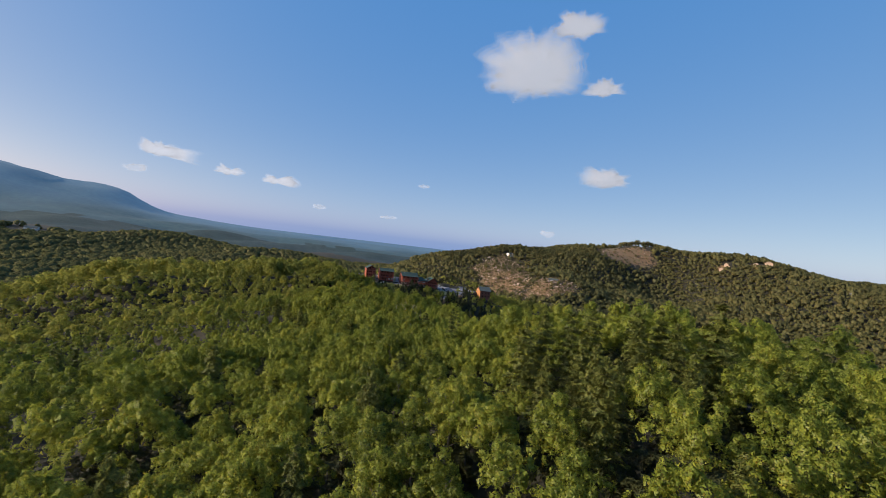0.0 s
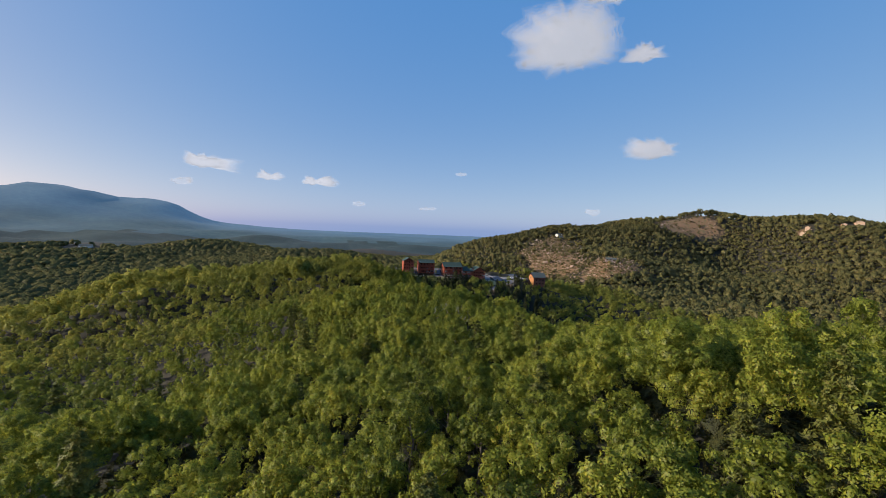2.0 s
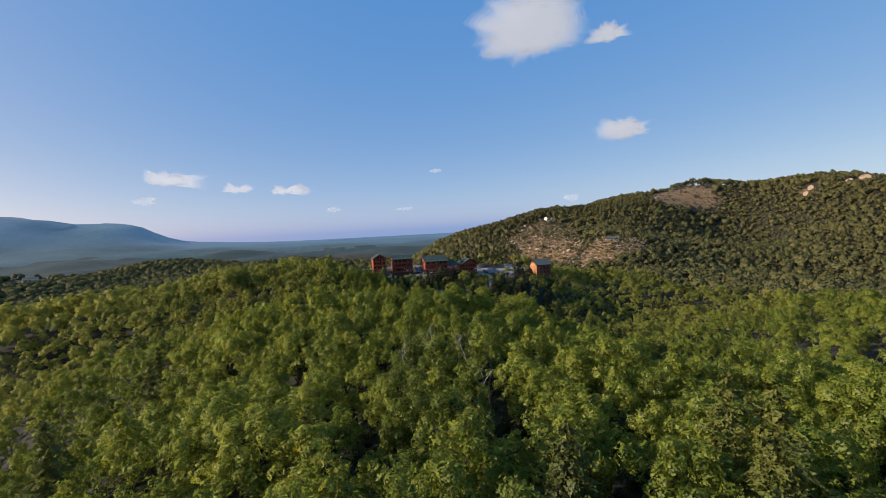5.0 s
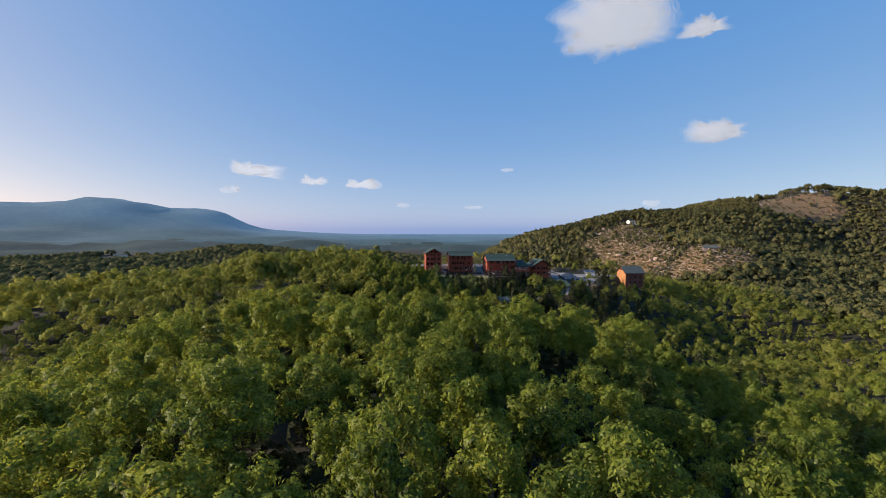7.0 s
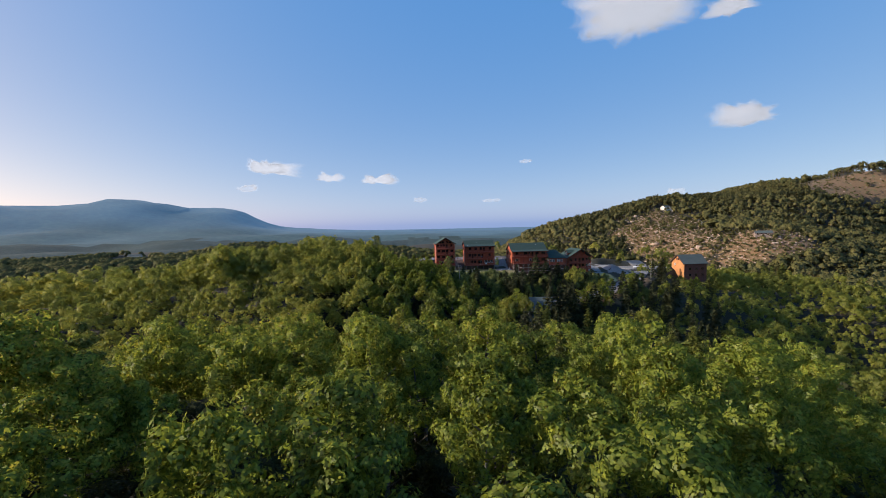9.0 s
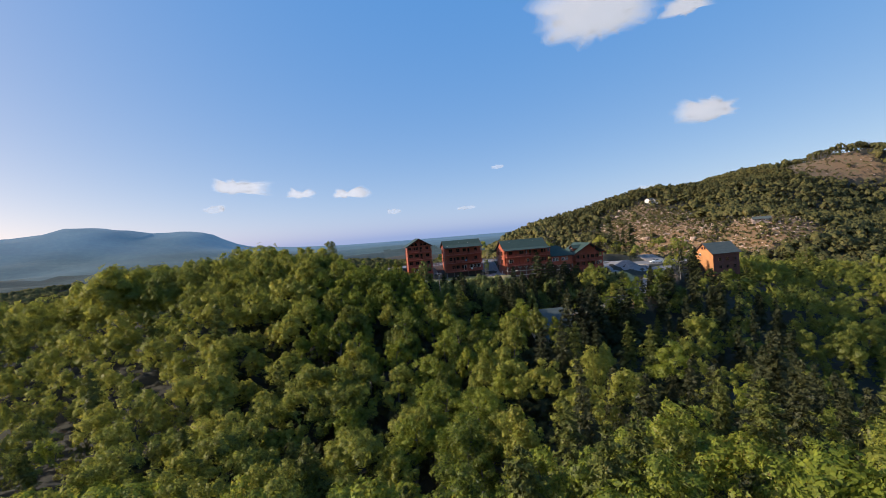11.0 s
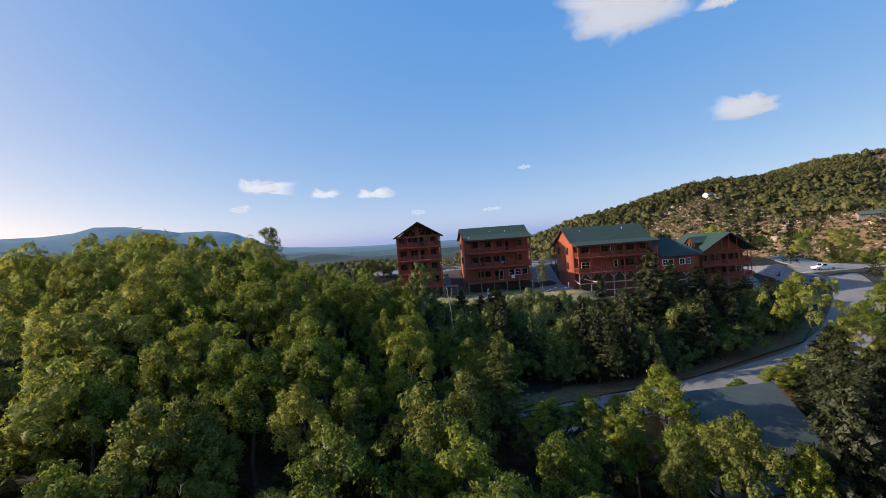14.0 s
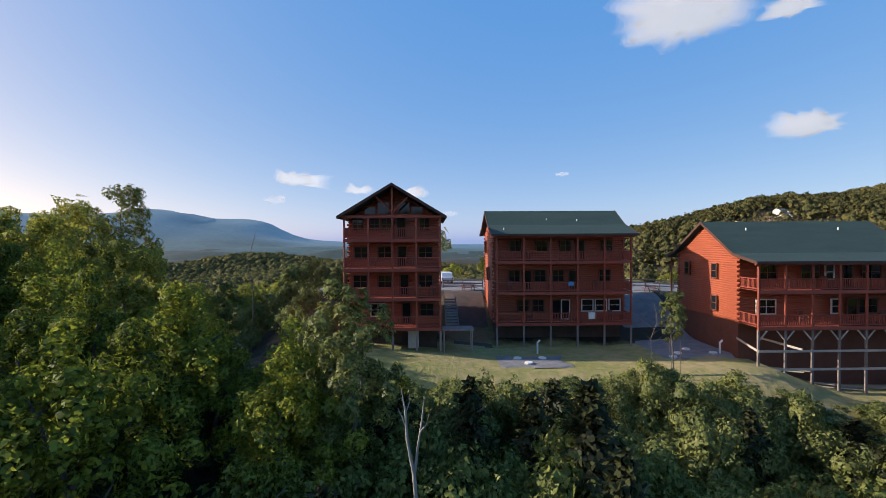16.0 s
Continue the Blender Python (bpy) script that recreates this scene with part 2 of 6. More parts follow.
WHITE = surface("white_paint", [(0.3, (0.68, 0.67, 0.64)), (0.7, (0.80, 0.79, 0.77))], 2, 0.5, 0.1)
STUCCO = surface("pale_siding", [(0.3, (0.58, 0.54, 0.47)), (0.7, (0.72, 0.68, 0.61))], 1, 0.8, 0.2)
TAN = surface("tan_siding", [(0.3, (0.36, 0.25, 0.17)), (0.7, (0.5, 0.37, 0.26))], 1, 0.8, 0.2)
ROCK = surface("pale_rock", [(0.3, (0.17, 0.115, 0.075)), (0.5, (0.29, 0.20, 0.14)), (0.7, (0.46, 0.36, 0.28))], 0.3, 0.9, 0.6, 8, spread=0.3, step=0.1)
BLUE_CLOTH = surface("blue_plastic", [(0.3, (0.06, 0.16, 0.36)), (0.7, (0.10, 0.24, 0.48))], 3, 0.6, 0.1)
RUBBER = surface("tyre_rubber", [(0.3, (0.015, 0.015, 0.015)), (0.7, (0.03, 0.03, 0.03))], 5, 0.9, 0.2)
CAR_BLACK = surface("dark_car_paint", [(0.3, (0.012, 0.013, 0.016)), (0.7, (0.02, 0.022, 0.026))], 1, 0.25, 0)
STEEL = surface("galvanised_steel", [(0.3, (0.35, 0.36, 0.37)), (0.7, (0.5, 0.5, 0.5))], 3, 0.45, 0.1, metal=0.8)


def glass_material():
    m, n, l = nodes_of("window_glass")
    p = n["Principled BSDF"]
    p.inputs["Base Color"].default_value = (0.012, 0.014, 0.016, 1)
    p.inputs["Roughness"].default_value, p.inputs["IOR"].default_value = 0.04, 1.5
    return m


GLASS = glass_material()

# ---- the lie of the land ----
# rises and hollows: x, y, breadth, height
SPUR = [(-2, 138, 110, 47.1), (259, 399, 45, -21.9), (178, 108, 70, 43.5), (70, 291, 45, 8.0), (70, 48, 45, 32.1), (178, 345, 45, -21.4), (-116, 318, 70, -3.5), (313, 453, 45, -11.4),
        (43, 453, 45, 12.4), (259, 264, 45, 10.3), (151, 237, 45, -9.8), (43, 210, 45, 11.7), (10, -60, 70, 61.2), (-11, 399, 45, -8.1), (205, 426, 45, -9.0), (-11, 345, 45, 6.9),
        (-38, 237, 45, -25.4), (124, 318, 45, 13.6), (43, 345, 45, -12.1), (16, 291, 45, 17.1), (-173, 426, 45, -11.2), (304, 108, 70, 32.0), (-92, 426, 45, -8.3), (195, 400, 34, -10.0), (242, 420, 32, -8.0)]
HILL = [(250, 500, 230, 46.4), (-32, 486, 70, 25.7), (97, 507, 45, 3.5), (-146, 480, 45, 28.0), (178, 507, 45, 23.8), (250, 698, 110, -43.0), (680, 960, 200, 136.7), (1000, 860, 120, 90.4),
        (340, 1040, 120, 44.9), (760, 800, 80, -73.9), (455, 710, 50, 29.7), (940, 620, 120, 34.7), (855, 985, 50, 35.0), (1380, 760, 200, 103.9), (605, 785, 50, -21.5), (480, 960, 50, 16.3),
        (855, 860, 50, -17.8), (930, 960, 50, 20.9), (630, 960, 50, -16.1), (1300, 1100, 120, 68.3), (1180, 560, 200, 60.0), (580, 560, 120, -35.5), (280, 1160, 50, 7.8), (405, 835, 50, 17.1),
        (480, 885, 50, -9.9), (440, 940, 50, 5.5), (-260, 1530, 150, 25.0)]
# gentler swells and dips on the spur's flanks
SWELL = [(200, 120, 70, -7.2), (200, 400, 48, 6.5), (0, 360, 32, 4.9), (-100, 300, 32, -5.7), (160, 280, 32, -7.1), (60, 300, 48, 3.9), (60, 120, 32, 3.0), (460, 480, 48, 7.1), (20, 180, 32, -2.9), (60, 40, 32, -2.5),
         (-80, 460, 32, 2.3), (0, 440, 32, -2.2), (220, 400, 32, 7.4), (240, 320, 32, -5.5), (240, 460, 32, -4.5), (180, 120, 32, -9.5), (160, 340, 32, 3.5), (-40, 380, 32, 4.0), (60, 500, 32, 1.9), (-160, 500, 32, -2.4)]
# far mountain: bearing left of +y, distance, breadth along, breadth across, height
MOUNTAIN = [(24.9, 4250, 260, 420, 182), (17.2, 4350, 185, 420, 152), (35, 4150, 650, 420, 150), (48, 4000, 700, 420, 150), (23, 3300, 900, 420, 40), (12.5, 4500, 420, 420, 40)]
ROAD = [(204, 520, -4.5), (199, 503, -5.9), (192, 488, -6.6), (177, 468, -8.6), (151.5, 448, -12.4), (126, 439.8, -13.7), (109, 437.2, -14.1), (97, 434.8, -14.4)]


def smooth(a, b, v):
    t = np.clip((v - a) / (b - a), 0, 1)
    return t * t * (3 - 2 * t)


def along(points, x, y):
    """Distance to a line of points, and the line's height there."""
    best, high = np.full(np.shape(x), 1e9), np.zeros(np.shape(x))
    for (x0, y0, z0), (x1, y1, z1) in zip(points, points[1:]):
        dx, dy = x1 - x0, y1 - y0
        t = np.clip(((x - x0) * dx + (y - y0) * dy) / (dx * dx + dy * dy), 0, 1)
        d = np.hypot(x - x0 - t * dx, y - y0 - t * dy)
        high = np.where(d < best, z0 + t * (z1 - z0), high)
        best = np.minimum(best, d)
    return best, high


def waves(x, y, size, seed):
    """Smooth, uneven rolling between -1 and 1."""
    rng = np.random.default_rng(seed)
    total = np.zeros(np.shape(x))
    for k in range(7):
        a, p, s = rng.uniform(0, 6.28, 2).tolist() + [rng.uniform(0.6, 1.7)]
        total = total + np.sin((x * np.cos(a) + y * np.sin(a)) * s * 6.28 / size + p)
    return total / 4


def land(x, y):
    x, y = np.asarray(x, float), np.asarray(y, float)
    z = np.full(x.shape, -60.0)
    for bx, by, s, h in SPUR + HILL + SWELL:
        z = z + h * np.exp(-((x - bx) ** 2 + (y - by) ** 2) / (2 * s * s))
    z = z - 4.0 * smooth(560, 700, y)
    drop = smooth(518, 600, y) * (1 - smooth(200, 330, x)) * smooth(-160, -60, x)
    z = z * (1 - drop) + np.minimum(z, -52) * drop
    far = np.hypot(x, y)
    z = z + waves(x, y, 60, 3) * 1.2 + waves(x, y, 700, 4) * 16 * smooth(700, 1500, far) * (1 - smooth(2800, 4500, far))
    z = z + 40 * smooth(2500, 4900, far)
    for bearing, dist, sa, sc, h in MOUNTAIN:
        a = radians(bearing)
        ux, uy = -math.sin(a), math.cos(a)
        p, q = x * ux + y * uy - dist, -x * uy + y * ux
        z = z + h * np.exp(-(q / sa) ** 2 / 2 - (p / sc) ** 2 / 2) * (1 + 0.08 * waves(x, y, 300, 8))
    # terrace that carries the lodges, sloping from the drive behind to the lawn in front
    front = np.interp(x, [70, 84, 97, 112, 119, 121.7, 124.3, 127, 140, 165], [-2.0, -2.3, -3.5, -3.5, -3.2, -3.9, -5.4, -5.9, -6.3, -6.8])
    back = np.interp(x, [70, 120, 140, 165, 190], [1.3, 1.0, -0.5, -4.2, -6.0])
    shelf = front + (back - front) * smooth(481, 492, y)
    m = smooth(66, 76, x) * (1 - smooth(168, 180, x)) * smooth(462, 471, y) * (1 - smooth(514, 530, y))
    z = z * (1 - m) + shelf * m
    d, high = along(ROAD, x, y)
    m = 1 - smooth(4.5, 13, d)
    z = z * (1 - m) + (high - 0.3 * (1 - smooth(3.6, 5.5, d))) * m
    d, high = along([(186, 497, -6.3), (205, 497, -6.3)], x, y)
    m = 1 - smooth(9, 16, d)
    return z * (1 - m) + high * m


def height(x, y):
    return float(land(np.array([x]), np.array([y]))[0])


def mesh_of(name, verts, faces, mats, smooth_shade=False, index=None):
    me = bpy.data.meshes.new(name)
    verts, faces = np.asarray(verts, np.float32), np.asarray(faces, np.int32)
    k = faces.shape[1]
    me.vertices.add(len(verts))
    me.vertices.foreach_set("co", verts.ravel())
    me.loops.add(faces.size)
    me.loops.foreach_set("vertex_index", faces.ravel())
    me.polygons.add(len(faces))
    me.polygons.foreach_set("loop_start", np.arange(0, faces.size, k, dtype=np.int32))
    me.polygons.foreach_set("loop_total", np.full(len(faces), k, dtype=np.int32))
    if index is not None:
        me.polygons.foreach_set("material_index", np.asarray(index, np.int32))
    if smooth_shade:
        me.polygons.foreach_set("use_smooth", np.ones(len(faces), bool))
    for m in mats:
        me.materials.append(m)
    me.update(calc_edges=True)
    me.validate()
    return me


def steps(lo, hi, fine, end0, end1, grow=1.065):
    mid = list(np.arange(lo, hi + 0.1, fine))
    up, s = [mid[-1]], fine
    while up[-1] < end1:
        s = min(s * grow, 120)
        up.append(up[-1] + s)
    down, s = [mid[0]], fine
    while down[-1] > end0:
        s = min(s * grow, 120)
        down.append(down[-1] - s)
    return np.array(down[:0:-1] + mid + up[1:])


gx, gy = steps(-60, 240, 3.4, -4900, 4900), steps(-40, 560, 3.5, -1500, 4950)
X, Y = np.meshgrid(gx, gy)
nx, ny = len(gx), len(gy)
idx = np.arange(nx * ny).reshape(ny, nx)
quads = np.stack([idx[:-1, :-1], idx[:-1, 1:], idx[1:, 1:], idx[1:, :-1]], -1).reshape(-1, 4)
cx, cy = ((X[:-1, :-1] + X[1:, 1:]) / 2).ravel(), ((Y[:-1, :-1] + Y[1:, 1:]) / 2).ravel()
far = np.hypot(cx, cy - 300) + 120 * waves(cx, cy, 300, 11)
verts = np.stack([X, Y, land(X, Y)], -1).reshape(-1, 3)
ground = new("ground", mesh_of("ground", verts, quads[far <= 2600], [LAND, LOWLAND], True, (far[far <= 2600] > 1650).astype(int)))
tagged(ground, "wooded ridges and valleys of dark forest floor out to the lowland woods", "ground", kind="structure")
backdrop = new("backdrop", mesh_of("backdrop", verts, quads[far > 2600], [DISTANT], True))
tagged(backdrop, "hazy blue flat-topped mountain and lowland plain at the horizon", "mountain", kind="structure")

# cleared plots on the hill: x, y, breadth, depth
CLEARED = [(402, 820, 58, 125), (432, 868, 56, 75), (437, 700, 62, 44), (778, 940, 98, 54), (930, 790, 26, 16), (985, 748, 34, 18), (77, 482, 6, 10), (94.6, 486, 3.5, 9), (300, 488, 16, 10), (-712, 1694, 42, 46)]


def cleared(x, y):
    m = np.zeros(np.shape(x))
    for bx, by, rx, ry in CLEARED:
        m = np.maximum(m, 1.25 - np.hypot((x - bx) / rx, (y - by) / ry))
    verge = 0.95 * (1 - smooth(6, 12, along(ROAD, x, y)[0])) * (1 - smooth(455, 480, y))
    return np.clip(np.maximum(m, verge) + 0.22 * waves(x, y, 45, 21), 0, 1)


def mown(x, y):
    m = smooth(80, 84, x) * (1 - smooth(164, 174, x)) * smooth(464.5, 467.5, y) * (1 - smooth(480, 483, y))
    return m


# afar sets how much painted haze the backdrop gives off
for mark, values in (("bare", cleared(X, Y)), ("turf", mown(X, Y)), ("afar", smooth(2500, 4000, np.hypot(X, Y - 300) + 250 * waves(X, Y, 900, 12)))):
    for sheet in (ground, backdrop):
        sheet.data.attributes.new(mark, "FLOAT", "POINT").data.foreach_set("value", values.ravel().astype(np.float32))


# ---- tools for building ----
class Geo:
    """Collects the points and faces of one mesh."""

    def __init__(self):
        self.v, self.f = [], []

    def add(self, v, f):
        k = len(self.v)
        self.v += [tuple(p) for p in v]
        self.f += [tuple(i + k for i in q) for q in f]
        return self

    def box(self, x0, x1, y0, y1, z0, z1):
        v = [(x, y, z) for z in (z0, z1) for y in (y0, y1) for x in (x0, x1)]
        return self.add(v, [(0, 2, 3, 1), (4, 5, 7, 6), (0, 1, 5, 4), (2, 6, 7, 3), (0, 4, 6, 2), (1, 3, 7, 5)])

    def beam(self, p, q, w, h):
        """A squared timber from p to q, w wide and h high, its edges slightly eased."""
        p, q = Vector(p), Vector(q)
        d = (q - p).normalized()
        s = d.cross(Vector((0, 0, 1)))
        s = Vector((1, 0, 0)) if s.length < 1e-3 else s.normalized()
        u = s.cross(d)
        c = min(w, h) * 0.12
        ring = [(-w / 2 + c, -h / 2), (w / 2 - c, -h / 2), (w / 2, -h / 2 + c), (w / 2, h / 2 - c), (w / 2 - c, h / 2), (-w / 2 + c, h / 2), (-w / 2, h / 2 - c), (-w / 2, -h / 2 + c)]
        v = [e + s * a + u * b for e in (p, q) for a, b in ring]
        f = [(i, (i + 1) % 8, 8 + (i + 1) % 8, 8 + i) for i in range(8)] + [tuple(range(7, -1, -1)), tuple(range(8, 16))]
        return self.add(v, f)

    def prism(self, ring, shift):
        """A flat outline carried along a shift."""
        n = len(ring)
        s = Vector(shift)
        v = [Vector(p) for p in ring] + [Vector(p) + s for p in ring]
        return self.add(v, [tuple(range(n - 1, -1, -1)), tuple(range(n, 2 * n))] + [(i, (i + 1) % n, n + (i + 1) % n, n + i) for i in range(n)])

    def rod(self, p, q, r, sides=8):
        v, f = tube([p, q], [r, r], sides)
        f = list(f) + [tuple(range(sides - 1, -1, -1)), tuple(range(sides, 2 * sides))]
        return self.add(v, f)


def tube(points, radii, sides=6):
    """A tapering, bent limb."""
    v, f = [], []
    pts = [Vector(p) for p in points]
    for i, (p, r) in enumerate(zip(pts, radii)):
        d = (pts[min(i + 1, len(pts) - 1)] - pts[max(i - 1, 0)]).normalized()
        a = d.orthogonal().normalized()
        b = d.cross(a)
        for k in range(sides):
            t = 2 * math.pi * k / sides
            v.append(p + a * r * math.cos(t) + b * r * math.sin(t))
    for i in range(len(pts) - 1):
        for k in range(sides):
            q = (k + 1) % sides
            f.append((i * sides + k, i * sides + q, (i + 1) * sides + q, (i + 1) * sides + k))
    return v, f


def thing(name, at, label, category, group="", kind=""):
    """The empty at a thing's base, under which its parts hang."""
    ob = new(name)
    ob.location = at
    ob.empty_display_size = 0.5
    return tagged(ob, label, category, group, kind)


def part(name, geo, material, parent, label="", smooth_shade=False):
    """One mesh under a thing or a part; geo is in world metres."""
    top, origin = parent, Vector()
    while top is not None:
        origin += top.location
        top = top.parent
    me = bpy.data.meshes.new(name)
    me.from_pydata([tuple(Vector(p) - origin) for p in geo.v], [], geo.f)
    bm = bmesh.new()
    bm.from_mesh(me)
    bmesh.ops.recalc_face_normals(bm, faces=bm.faces)
    bm.to_mesh(me)
    bm.free()
    if smooth_shade:
        me.polygons.foreach_set("use_smooth", [True] * len(me.polygons))
    me.materials.append(material)
    ob = new(name, me)
    ob.parent = parent
    return tagged(ob, label)


def piece(name, mesh, parent, at):
    """One of many alike pieces under a part: the mesh, built round the world's origin, is shared."""
    top, origin = parent, Vector()
    while top is not None:
        origin += top.location
        top = top.parent
    ob = new(name, mesh)
    ob.parent, ob.location = parent, Vector(at) - origin
    return ob


def loose_mesh(name, geo, material):
    me = bpy.data.meshes.new(name)
    me.from_pydata(geo.v, [], geo.f)
    bm = bmesh.new()
    bm.from_mesh(me)
    bmesh.ops.recalc_face_normals(bm, faces=bm.faces)
    bm.to_mesh(me)
    bm.free()
    me.materials.append(material)
    return me

# ---- trees ----
def leaf_cloud(rng, centres, radii, count, size, up=0.28, flat=0.26, heart=None):
    """Leaf sprays on the outer, upper sides of many small clumps."""
    pick = rng.choice(len(centres), count, p=radii ** 2 / (radii ** 2).sum())
    d = rng.normal(size=(count, 3))
    d[:, 2] = d[:, 2] + up
    d /= np.linalg.norm(d, axis=1)[:, None]
    pos = centres[pick] + d * (radii[pick] * rng.uniform(0.72, 1.06, count))[:, None] * np.array([1, 1, 1.12])
    n = d + rng.normal(size=(count, 3)) * flat
    if heart is not None:
        w = pos - heart
        n = n + 0.9 * w / np.linalg.norm(w, axis=1)[:, None]
    n /= np.linalg.norm(n, axis=1)[:, None]
    a = np.cross(n, rng.normal(size=(count, 3)))
    a /= np.linalg.norm(a, axis=1)[:, None]
    b = np.cross(n, a)
    s = (size * rng.uniform(0.65, 1.35, count))[:, None]
    v = np.stack([pos + a * s * 0.62, pos - a * s * 0.4 + b * s * 0.5, pos - a * s * 0.35 - b * s * 0.55], 1)
    k = 3
    return v.reshape(-1, 3), np.arange(count * k).reshape(count, k)


def broad_crown(seed, count, size, radius=3.6, tall=8.0, base=4.5, clumps=26):
    rng = np.random.default_rng(seed)
    u = rng.uniform(0, 2 * np.pi, clumps)
    w = np.clip(rng.beta(1.6, 1.2, clumps), 0.03, 0.97)
    prof = radius * np.sin(np.pi * (0.12 + 0.80 * w)) ** 0.75 * rng.uniform(0.5, 1.08, clumps)
    c = np.stack([prof * np.cos(u), prof * np.sin(u), base + tall * w], 1)
    c = np.concatenate([c, [[0, 0, base + tall * 0.45], [0, 0, base + tall * 0.85], [0.5, 0.3, base + tall * 0.65]]])
    r = radius * np.concatenate([rng.uniform(0.6, 1.4, clumps) * 1.35 / np.sqrt(clumps), [0.42, 0.3, 0.38]])
    return leaf_cloud(rng, c, r, count, size, heart=np.array([0, 0, base + tall * 0.35]))


def ball(level):
    bm = bmesh.new()
    bmesh.ops.create_icosphere(bm, subdivisions=level, radius=1.0)
    v, f = np.array([p.co[:] for p in bm.verts]), np.array([[p.index for p in q.verts] for q in bm.faces])
    bm.free()
    return v, f


BALL = ball(1)


def lobed_crown(seed, lobes, sprays, size, radius=3.6, tall=8.0, base=3.6, low=-0.45, core=0.85):
    """A full, rounded crown: uneven leafy lobes over a dome, open underneath, with sprays of leaves standing out of them."""
    rng = np.random.default_rng(seed)
    unit, tri = BALL
    k = np.arange(lobes)
    zc = np.clip(1 - (1 - low) * (k + 0.5) / lobes + rng.normal(0, 0.09, lobes), -0.6, 1)
    ang = k * 2.39996 + rng.uniform(0, 6.28) + rng.normal(0, 0.3, lobes)
    h = np.sqrt(1 - zc ** 2)
    d = np.stack([h * np.cos(ang), h * np.sin(ang), zc], 1)
    mid = np.array([rng.normal(0, 0.1) * radius, rng.normal(0, 0.1) * radius, base + tall * 0.45])
    girth = (1 + 0.22 * np.sin(2 * ang + rng.uniform(0, 6.28)) + 0.12 * np.sin(3 * ang)) * (1 - rng.uniform(0.1, 0.4) * np.clip(zc, 0, 1))
    c = mid + d * (rng.uniform(0.38, 0.98, lobes) * girth)[:, None] * np.array([radius, radius, 0]) + d * rng.uniform(0.42, 0.95, lobes)[:, None] * np.array([0, 0, tall * 0.55])
    r = radius * rng.uniform(0.5, 1.35, lobes) * 1.34 / np.sqrt(lobes)
    V, F, n = [], [], 0
    for i in range(lobes):
        p = unit * (core * r[i] * (1 + rng.normal(0, 0.2, (len(unit), 1)))) * np.array([1, 1, rng.uniform(0.75, 1.1)])
        out = c[i] - np.array([0, 0, base])
        keep = unit[tri].mean(1) @ (out / np.linalg.norm(out)) > -0.05
        used, back = np.unique(tri[keep], return_inverse=True)
        V.append(p[used] + c[i]), F.append(back.reshape(-1, 3) + n)
        n += len(used)
    if sprays:
        v, f = leaf_cloud(rng, c, r * 1.06, sprays, size, flat=0.32)
        V.append(v), F.append(f + n)
    return np.concatenate(V), np.concatenate(F)


def pine_crown(seed, count, size, radius=2.8, tall=11.0, base=2.5):
    """Tiers of flat, spreading boughs that shorten towards the top."""
    rng = np.random.default_rng(seed)
    w = rng.beta(1.0, 1.12, count)
    tier = np.round(w * 11) / 11 + rng.normal(0, 0.012, count)
    arm = rng.integers(0, 7, count)
    ang = arm * 0.898 + np.round(w * 11) * 2.1 + rng.normal(0, 0.16, count)
    reach = radius * (1.02 - np.clip(tier, 0, 1)) ** 0.62 * np.sqrt(rng.uniform(0.03, 1, count)) * (0.75 + 0.3 * np.sin(arm * 2.3 + tier * 40))
    pos = np.stack([reach * np.cos(ang), reach * np.sin(ang), base + tall * tier + 0.16 * reach - 0.03 * reach ** 2], 1)
    n = np.stack([rng.normal(0, 0.6, count) + 0.5 * np.cos(ang), rng.normal(0, 0.6, count) + 0.5 * np.sin(ang), np.full(count, 0.8)], 1)
    n /= np.linalg.norm(n, axis=1)[:, None]
    a = np.stack([np.cos(ang), np.sin(ang), np.full(count, 0.15)], 1) + rng.normal(0, 0.35, (count, 3))
    a -= n * (a * n).sum(1)[:, None]
    a /= np.linalg.norm(a, axis=1)[:, None]
    b = np.cross(n, a)
    s = (size * rng.uniform(0.7, 1.3, count))[:, None]
    v = np.stack([pos + a * s * 0.7, pos - a * s * 0.4 + b * s * 0.4, pos - a * s * 0.4 - b * s * 0.4], 1)
    k = 3
    return v.reshape(-1, 3), np.arange(count * k).reshape(count, k)


def limbs(seed, tall, reach, count, thick=0.2, start=0.35, wiggle=0.35, sides=6):
    """A trunk with limbs, as one mesh's points and faces."""
    rng = random.Random(seed)
    lean = [(rng.uniform(-wiggle, wiggle), rng.uniform(-wiggle, wiggle)) for _ in range(5)]
    spine = [Vector((lean[i][0] * i / 2, lean[i][1] * i / 2, tall * i / 4 - (0.5 if i == 0 else 0))) for i in range(5)]
    v, f = tube(spine, [thick * (1 - 0.19 * i) for i in range(5)], sides)
    for k in range(count):
        t = start + (0.95 - start) * (k + rng.random()) / count
        i = min(int(t * 4), 3)
        p = spine[i].lerp(spine[i + 1], t * 4 - i)
        a, r = k * 2.4 + rng.uniform(-0.5, 0.5), reach * rng.uniform(0.6, 1.0) * (1.15 - 0.55 * t)
        q1 = p + Vector((math.cos(a) * r * 0.5, math.sin(a) * r * 0.5, r * 0.32))
        q2 = q1 + Vector((math.cos(a + 0.3) * r * 0.5, math.sin(a + 0.3) * r * 0.5, r * 0.45))
        w, g = tube([p, q1, q2], [thick * 0.45 * (1.1 - t * 0.5), thick * 0.26, thick * 0.08], 5)
        f += [tuple(x + len(v) for x in q) for q in g]
        v += w
    return np.array([tuple(x) for x in v]), np.array(f)


